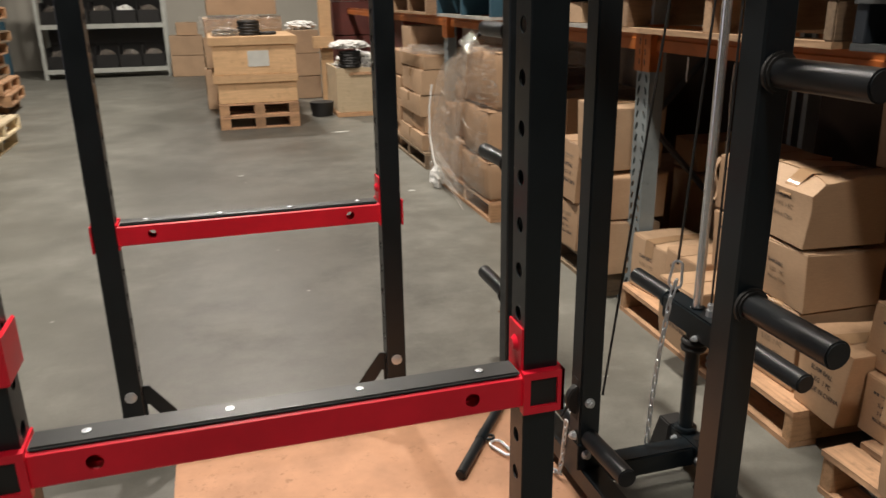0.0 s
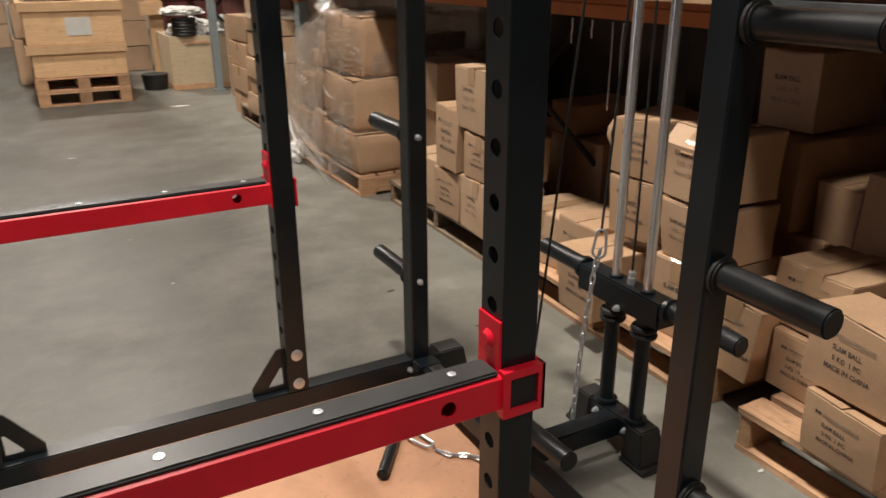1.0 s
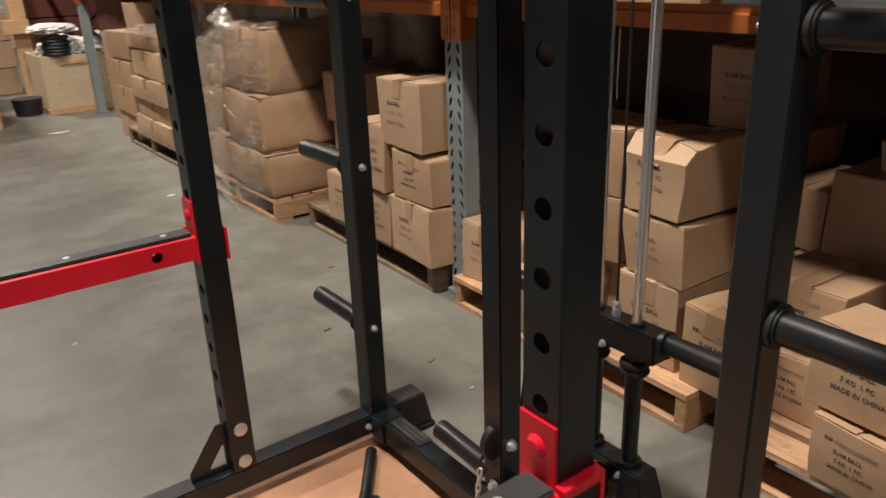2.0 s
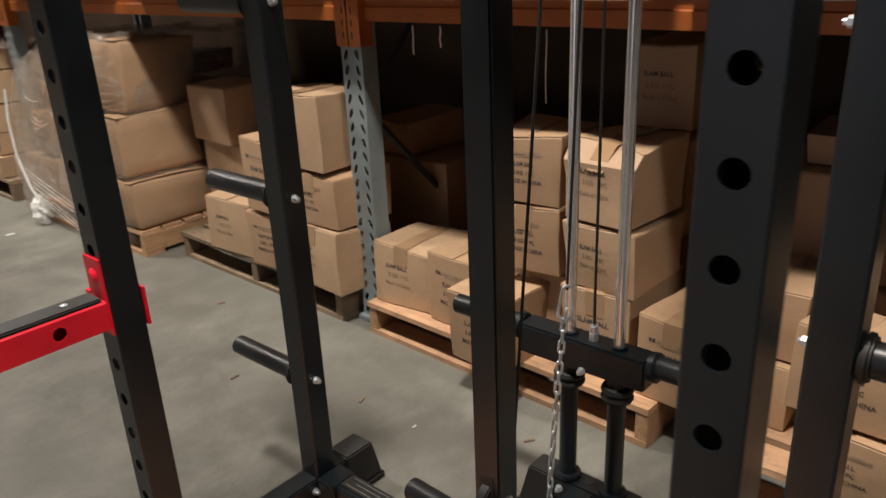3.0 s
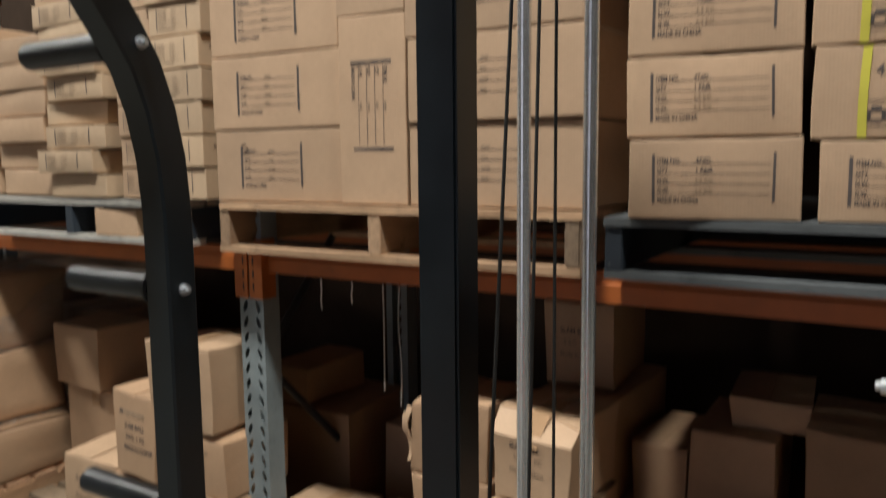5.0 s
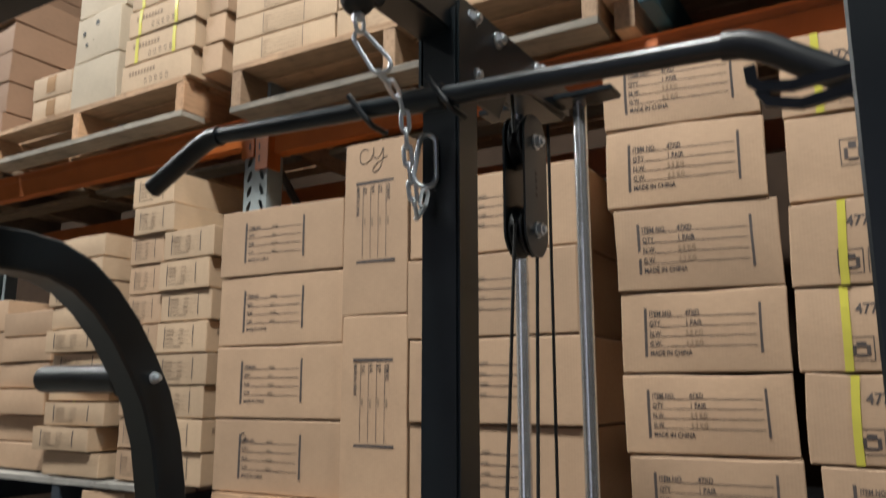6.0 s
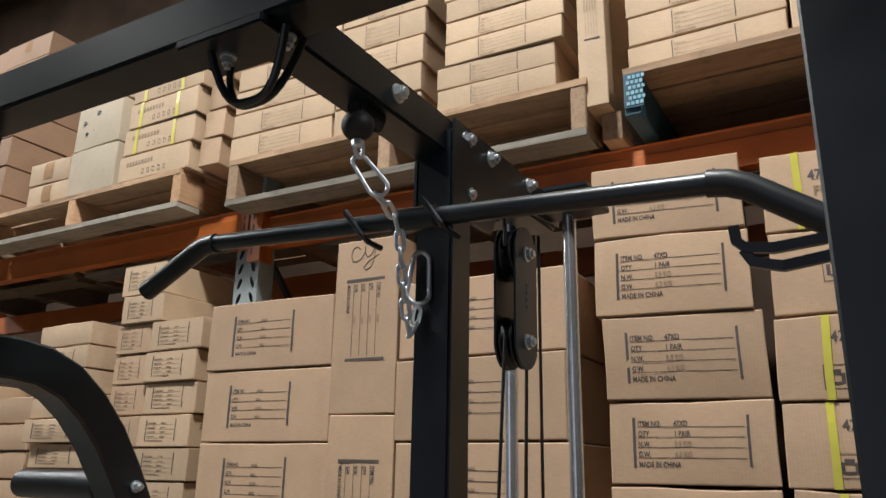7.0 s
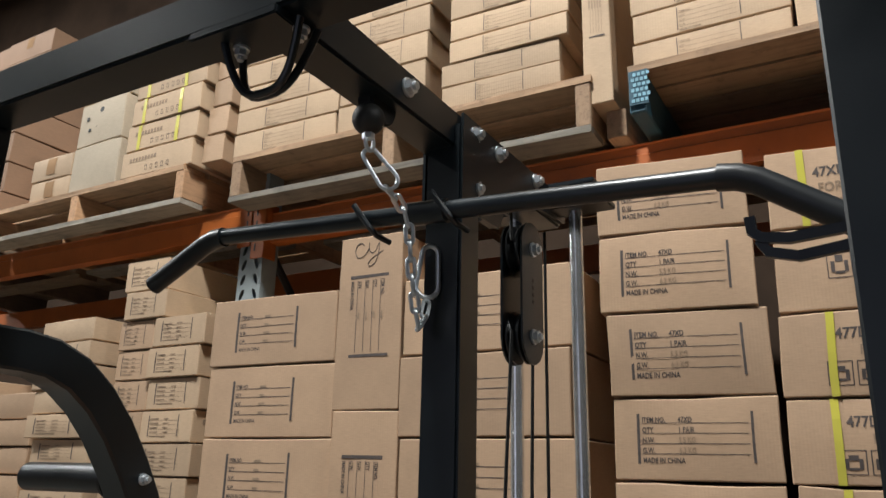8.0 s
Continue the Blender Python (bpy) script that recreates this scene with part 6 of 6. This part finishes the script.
for k, (za, zb, ya, wide) in enumerate(((0.131, 0.262, 6.87, 0.85), (0.264, 0.398, 6.80, 0.745), (0.400, 0.572, 6.81, 0.76), (0.574, 0.768, 6.79, 0.75), (0.770, 0.872, 6.80, 0.76))):
    carton((1.745 + 0.012 * (k % 2), ya, za), (0.52, wide, zb - za), "", random.uniform(-2, 2), CARD_BALL_PALE, 0.017, label="sagging brown carton in a wrapped stack", group="wrapped cartons")
for k in range(3):
    carton((2.30, 6.80, 0.131 + 0.235 * k), (0.40, 0.70, 0.233), "", random.uniform(-3, 3), CARD, 0.01, group="wrapped cartons")
for k in range(4):
    carton((1.77, 7.44, 0.002 + 0.215 * k), (0.42, 0.50, 0.213), "", random.uniform(-3, 3), CARD_BALL, 0.012, label="brown carton behind a wrapped stack", group="wrapped cartons")
carton((1.83, 7.05, 0.876), (0.30, 0.30, 0.20), "", 2, CARD, 0.012, label="brown carton lying on a wrapped stack", group="wrapped cartons")
for k in range(3):
    carton((1.95, 8.35, 0.002 + 0.40 * k), (0.6, 0.8, 0.395), "", 1, MAROON if k == 2 else CARD, 0.008, label="large maroon printed carton" if k == 2 else "large plain brown carton", group="large cartons")
pallet((1.80, 7.25, LEVEL1 + 0.003), (1.1, 1.17, 0.14), GREY_PINE, GREY_X, "greyed timber pallet on the first rack beam")
for k in range(4):
    for yy in (7.2, 6.65):
        carton((1.84, yy, LEVEL1 + 0.148 + 0.23 * k), (0.5, 0.52, 0.228), "", 2, CARD, 0.006, group="cartons on the beam", tape=False)
for k, yy in enumerate((8.6, 7.95)):
    carton((1.84, yy, LEVEL1 + 0.004), (0.5, 0.58, 0.245), "", 2, CARD_GREY if k else CARD, 0.008, group="cartons on the beam")

# ---- far end of the aisle ----
CX, CY = 0.158, 8.45
crate = thing("wooden_crate", (CX + 0.44, CY, 0.27), "yellow plywood crate with battens and a paper label", "crate")
part("wall_panel", box(CX + 0.040, CX + 0.850, CY + 0.03, CY + 1.12, 0.272, 0.48), PLY, crate, bevel=0.004)
part("wall_panel", box(CX + 0.020, CX + 0.860, CY + 0.02, CY + 1.13, 0.565, 0.86), PLY, crate, bevel=0.004)
part("batten", box(CX, CX + 0.870, CY + 0.005, CY + 1.14, 0.48, 0.565), PLY, crate, bevel=0.004)
part("batten", box(CX - 0.015, CX + 0.880, CY, CY + 1.15, 0.86, 0.945), PLY, crate, bevel=0.004)
part("paper_label", box(CX + 0.365, CX + 0.580, CY + 0.015, CY + 0.019, 0.645, 0.805), PAPER, crate, "grey paper label")
for k in range(2):
    pal = thing("pallet", (CX + 0.03, CY + 0.02, 0.1355 * k), "pale two-way pine pallet under the crate", "pallet", "timber pallets")
    for px in (0.03, 0.39, 0.75):
        part("block", box(CX + px, CX + px + 0.105, CY + 0.02, CY + 1.12, 0.1355 * k + 0.018, 0.1355 * k + 0.115), PINE_X, pal, bevel=0.003)
    for py in (0.02, 0.27, 0.52, 0.77, 1.02):
        part("top_board", box(CX + 0.03, CX + 0.855, CY + py, CY + py + 0.1, 0.1355 * k + 0.115, 0.1355 * k + 0.134), PINE, pal, bevel=0.002)
    part("bottom_board", box(CX + 0.03, CX + 0.855, CY + 0.02, CY + 0.12, 0.1355 * k, 0.1355 * k + 0.018), PINE, pal, bevel=0.002)


def hose_coil(x, y, z, r, turns, label):
    ob = thing("cable_coil", (x, y, z), label, "cable coil")
    for k in range(turns):
        bm = bmesh.new()
        add_sweep(bm, [(x + r * math.cos(a) + 0.01 * (k % 2), y + r * math.sin(a), z + 0.016 + 0.03 * k) for a in np.linspace(0, 2 * math.pi, 20, endpoint=False)], circle(0.017, 7), True)
        part("turn", bm, RUBBER, ob, smooth=True)
    return ob


hose_coil(CX + 0.41, CY + 0.32, 0.945, 0.10, 5, "black coil of cable on the crate")
hose_coil(CX + 0.17, CY + 0.37, 0.945, 0.13, 2, "flat black coil of cable on the crate")
hose_coil(CX + 0.61, CY + 0.37, 0.945, 0.08, 1, "small black coil of cable on the crate")


def crumpled(x, y, z, sx, sy, sz, label, mat=None):
    bm = bmesh.new()
    bmesh.ops.create_icosphere(bm, subdivisions=4, radius=1.0)
    for v in bm.verts:
        n = v.co.copy()
        v.co *= 1 + 0.35 * noise.noise(n * 3.1 + Vector((x, y, z))) + 0.2 * noise.noise(n * 8 + Vector((x, y, z)))
        v.co = Vector((x + v.co.x * sx, y + v.co.y * sy, max(z, z + sz * 0.75 + v.co.z * sz)))
    ob = single("plastic_wrapping", bm, mat or FILM, label, "plastic wrap", smooth=False)
    return ob


crumpled(1.925, 4.68, LEVEL2_FAR + 0.858, 0.05, 0.17, 0.03, "crumpled clear film on a carton ledge", FILM_THICK)
crumpled(1.93, 6.40, 0.874, 0.24, 0.40, 0.035, "crinkled clear film on a carton stack", FILM_THICK)
crumpled(CX + 0.17, CY + 0.22, 0.945, 0.14, 0.12, 0.05, "crumpled clear plastic on the crate")
crumpled(CX + 0.42, CY + 0.32, 1.10, 0.12, 0.10, 0.03, "crumpled clear plastic over the coil")
for za, zb, xa, wide in ((0.002, 0.50, 0.06, 1.02), (0.502, 0.86, 0.08, 1.0), (0.862, 1.10, 0.10, 0.93), (1.125, 1.50, 0.15, 0.82), (1.502, 1.80, 0.18, 0.80)):
    carton((xa, 10.75, za), (wide, 0.6, zb - za), "", 1, CARD, 0.012, label="large brown carton behind the crate", group="large cartons")
for k in range(3):
    carton((1.14, 11.3, 0.002 + 0.30 * k), (0.42, 0.5, 0.298), "", 1, CARD, 0.01, label="brown carton behind the open crate", group="large cartons")
for k in range(4):
    carton((1.70 + 0.02 * (k % 2), 10.95, 0.002 + 0.42 * k), (0.72, 0.6, 0.415), "", 1, MAROON, 0.01, label="dark red printed carton in a stack behind the open crate", group="large cartons")
bm = bmesh.new()
drape = {}
for i in range(23):
    for j in range(11):
        fx, fj = 0.06 + 0.98 * i / 22, j / 10
        fold = 0.018 * noise.noise(Vector((fx * 9, fj * 6, 2))) + 0.010 * noise.noise(Vector((fx * 30, fj * 14, 8)))
        if fj < 0.55:
            at = (fx, 10.13 - 0.012 + fold - 0.02, 0.95 + 0.15 * fj / 0.55 + 0.03 * noise.noise(Vector((fx * 5, 1, 1))))
        else:
            at = (fx, 10.12 + 0.05 * (fj - 0.55) / 0.45, 1.106 + abs(fold))
        drape[i, j] = bm.verts.new(at)
for i in range(22):
    for j in range(10):
        bm.faces.new((drape[i, j], drape[i + 1, j], drape[i + 1, j + 1], drape[i, j + 1]))
single("plastic_sheet", bm, FILM, "crinkled clear plastic draped over a large carton", "plastic wrap")
OX, OY = 1.50, 8.93
crate2 = thing("open_crate", (OX + 0.40, OY, 0), "pale plywood box filled with plastic packing", "crate")
part("front_panel", box(OX, OX + 0.85, OY, OY + 0.02, 0.05, 0.55), PLY_DULL, crate2, bevel=0.003)
part("side_panel", box(OX, OX + 0.02, OY + 0.02, OY + 0.82, 0.05, 0.55), PLY_DULL, crate2, bevel=0.003)
part("back_panel", box(OX + 0.02, OX + 0.85, OY + 0.80, OY + 0.82, 0.05, 0.55), PLY_DULL, crate2, bevel=0.003)
part("skid", box(OX - 0.01, OX + 0.85, OY - 0.02, OY + 0.82, 0, 0.05), PINE_X, crate2, bevel=0.003)
part("cleat", box(OX + 0.15, OX + 0.40, OY - 0.015, OY, 0.47, 0.50), PINE, crate2)
crumpled(OX + 0.30, OY + 0.32, 0.42, 0.26, 0.25, 0.16, "crumpled clear plastic packing in the crate", WHITE)
crumpled(OX + 0.65, OY + 0.32, 0.45, 0.22, 0.25, 0.15, "crumpled clear plastic packing in the crate", WHITE)
crumpled(1.36, 11.05, 0.906, 0.20, 0.16, 0.06, "crumpled clear plastic on a brown carton", WHITE)
hose_coil(OX + 0.17, OY + 0.07, 0.552, 0.11, 6, "black coil of cable on the crate edge")
crumpled(OX + 0.17, OY + 0.07, 0.76, 0.22, 0.15, 0.05, "crumpled clear plastic over the coil", WHITE)
bm = rod((1.345, 9.15, 0.0), (1.345, 9.15, 0.16), 0.12, 24, 0.14)
single("black_bucket", bm, RUBBER, "small black plastic tub on the floor", "tub", smooth=True)
stand = thing("timber_stand", (1.33, 9.9, 0), "pale upright timber frame beside the crate", "timber frame")
part("post", box(1.47, 1.62, 9.90, 9.98, 0, 2.2), PLY, stand, bevel=0.004)
part("foot", box(1.37, 1.62, 9.80, 9.897, 0.72, 0.86), PLY, stand, bevel=0.004)

shelf = thing("steel_shelving", (-1.60, 15.3, 0), "grey steel shelving with dark parts bins", "shelving")
for sx in (-2.64, -0.60):
    for sy in (15.05, 15.7):
        part("post", box(sx - 0.03, sx + 0.03, sy - 0.03, sy + 0.03, 0, 3.0), SHELF, shelf, bevel=0.004)
for sz in (0.14, 0.89, 1.64):
    part("shelf_board", box(-2.61, -0.63, 15.04, 15.72, sz - 0.05, sz + 0.03), SHELF, shelf, bevel=0.004)
# dark sheet added in place of the shade inside the shelves
part("shade_sheet", box(-2.61, -0.63, 15.66, 15.68, 0.17, 2.2), DARK_STEEL, shelf, "dark sheet added for the shaded inside of the shelving")
for sz in (0.172, 0.922):
    for k in range(5):
        bx = -2.59 + 0.389 * k
        bn = thing("parts_bin", (bx + 0.18, 15.1, sz), "black open parts bin with plastic bags on the shelf", "bin", "parts bins")
        part("bin_front", box(bx, bx + 0.365, 15.06, 15.08, sz, sz + 0.22), RUBBER, bn, bevel=0.004)
        part("bin_back", box(bx, bx + 0.365, 15.6, 15.62, sz, sz + 0.40), RUBBER, bn, bevel=0.004)
        part("bin_floor", box(bx, bx + 0.365, 15.08, 15.6, sz, sz + 0.015), RUBBER, bn)
        part("bin_side", box(bx, bx + 0.012, 15.08, 15.6, sz + 0.015, sz + 0.36), RUBBER, bn)
        crumpled(bx + 0.18, 15.25, sz + 0.14, 0.13, 0.10, 0.09, "bag of small parts in a bin", WHITE if k == 3 and sz > 0.5 else FILM)
for k, (cx, cw, ch) in enumerate(((-0.54, 0.56, 0.36), (-0.54, 0.56, 0.33))):
    ob = carton((cx, 14.65 + 0.6, 0.002 + 0.365 * k), (cw, 0.55, ch), "", 0, CARD, 0.008, label="large brown carton beside the shelving", group="large cartons")
carton((-0.42, 15.2, 0.70), (0.36, 0.4, 0.22), "", 2, CARD, 0.008, group="large cartons", label="small brown carton on a large carton")
# stacked pallets on the far left
for k in range(9):
    p = pallet((-3.42 + random.uniform(-0.1, 0.08), 11.3 + random.uniform(-0.05, 0.05), 0.14 * k), (1.15, 1.17, 0.138), PINE if k % 3 else OLD_WOOD, PINE_X, "used timber pallet in a leaning stack")
    p.rotation_euler = (0, 0, radians(random.uniform(-6, 6)))
for k in range(2):
    p = pallet((-2.9 + 0.05 * k, 8.5, 0.14 * k), (1.15, 1.17, 0.138), NEW_PINE, NEW_PINE, "pale timber pallet lying on the floor")
single("blue_drum", rod((-3.35, 14.6, 0.0), (-3.35, 14.6, 1.0), 0.3, 28), BLUE_PAINT, "blue plastic drum near the shelving", "drum", smooth=True)

# ---- paper scraps ----
for k, (sx, sy, w, d) in enumerate(((1.363, 7.937, 0.16, 0.06), (1.453, 5.295, 0.05, 0.03), (1.769, 1.63, 0.022, 0.014), (1.672, 1.474, 0.02, 0.012), (1.453, 2.368, 0.018, 0.008), (0.30, 6.2, 0.05, 0.02))):
    bm = bmesh.new()
    ring = [bm.verts.new((sx + w * (0.5 + 0.25 * noise.noise(Vector((a, k, 0)))) * math.cos(a), sy + d * (0.5 + 0.3 * noise.noise(Vector((a, k, 5)))) * math.sin(a), 0.002 + 0.002 * (i % 2))) for i, a in enumerate(np.linspace(0, 2 * math.pi, 11, endpoint=False))]
    bm.faces.new(ring)
    base = bmesh.ops.extrude_face_region(bm, geom=bm.faces[:])
    bmesh.ops.translate(bm, verts=[v for v in base["geom"] if isinstance(v, bmesh.types.BMVert)], vec=(0, 0, -0.0012))
    single("paper_scrap", bm, PAPER, "small torn scrap of pale paper on the floor", "scrap", "paper scraps")

for k, (sx, sy, turn) in enumerate(((1.46, 2.60, 20), (1.60, 2.06, -35), (1.55, 1.74, 60), (1.30, 3.05, 10), (1.62, 3.60, -15))):
    chip = single("wood_chip", box(-0.016, 0.016, -0.005, 0.005, 0.0, 0.004), OLD_X, "small dark splinter of wood on the floor", "wood chip", "wood chips", bevel=0.0012)
    chip.matrix_world = pose(sx, sy, 0.0005, 0, 0, turn)

# ---- loose strands of wrapping hanging under the first beam level ----
for k, (sx, sy, top, low) in enumerate(((1.92, 2.722, 1.094, 1.003), (1.92, 2.608, 1.094, 1.03), (1.92, 2.496, 1.094, 0.789), (1.915, 2.436, 1.094, 0.752), (1.92, 2.221, 1.094, 0.891))):
    path = [(sx + 0.006 * noise.noise(Vector((k, f, 0))), sy + 0.010 * noise.noise(Vector((k, f * 2, 5))), top + (low - top) * f) for f in np.linspace(0, 1, 9)]
    single("plastic_strand", sweep(path, [(0.0025, 0.0006), (-0.0025, 0.0006), (-0.0025, -0.0006), (0.0025, -0.0006)]), WHITE, "thin strand of clear wrapping hanging under the beam", "plastic strand", "hanging plastic strands")
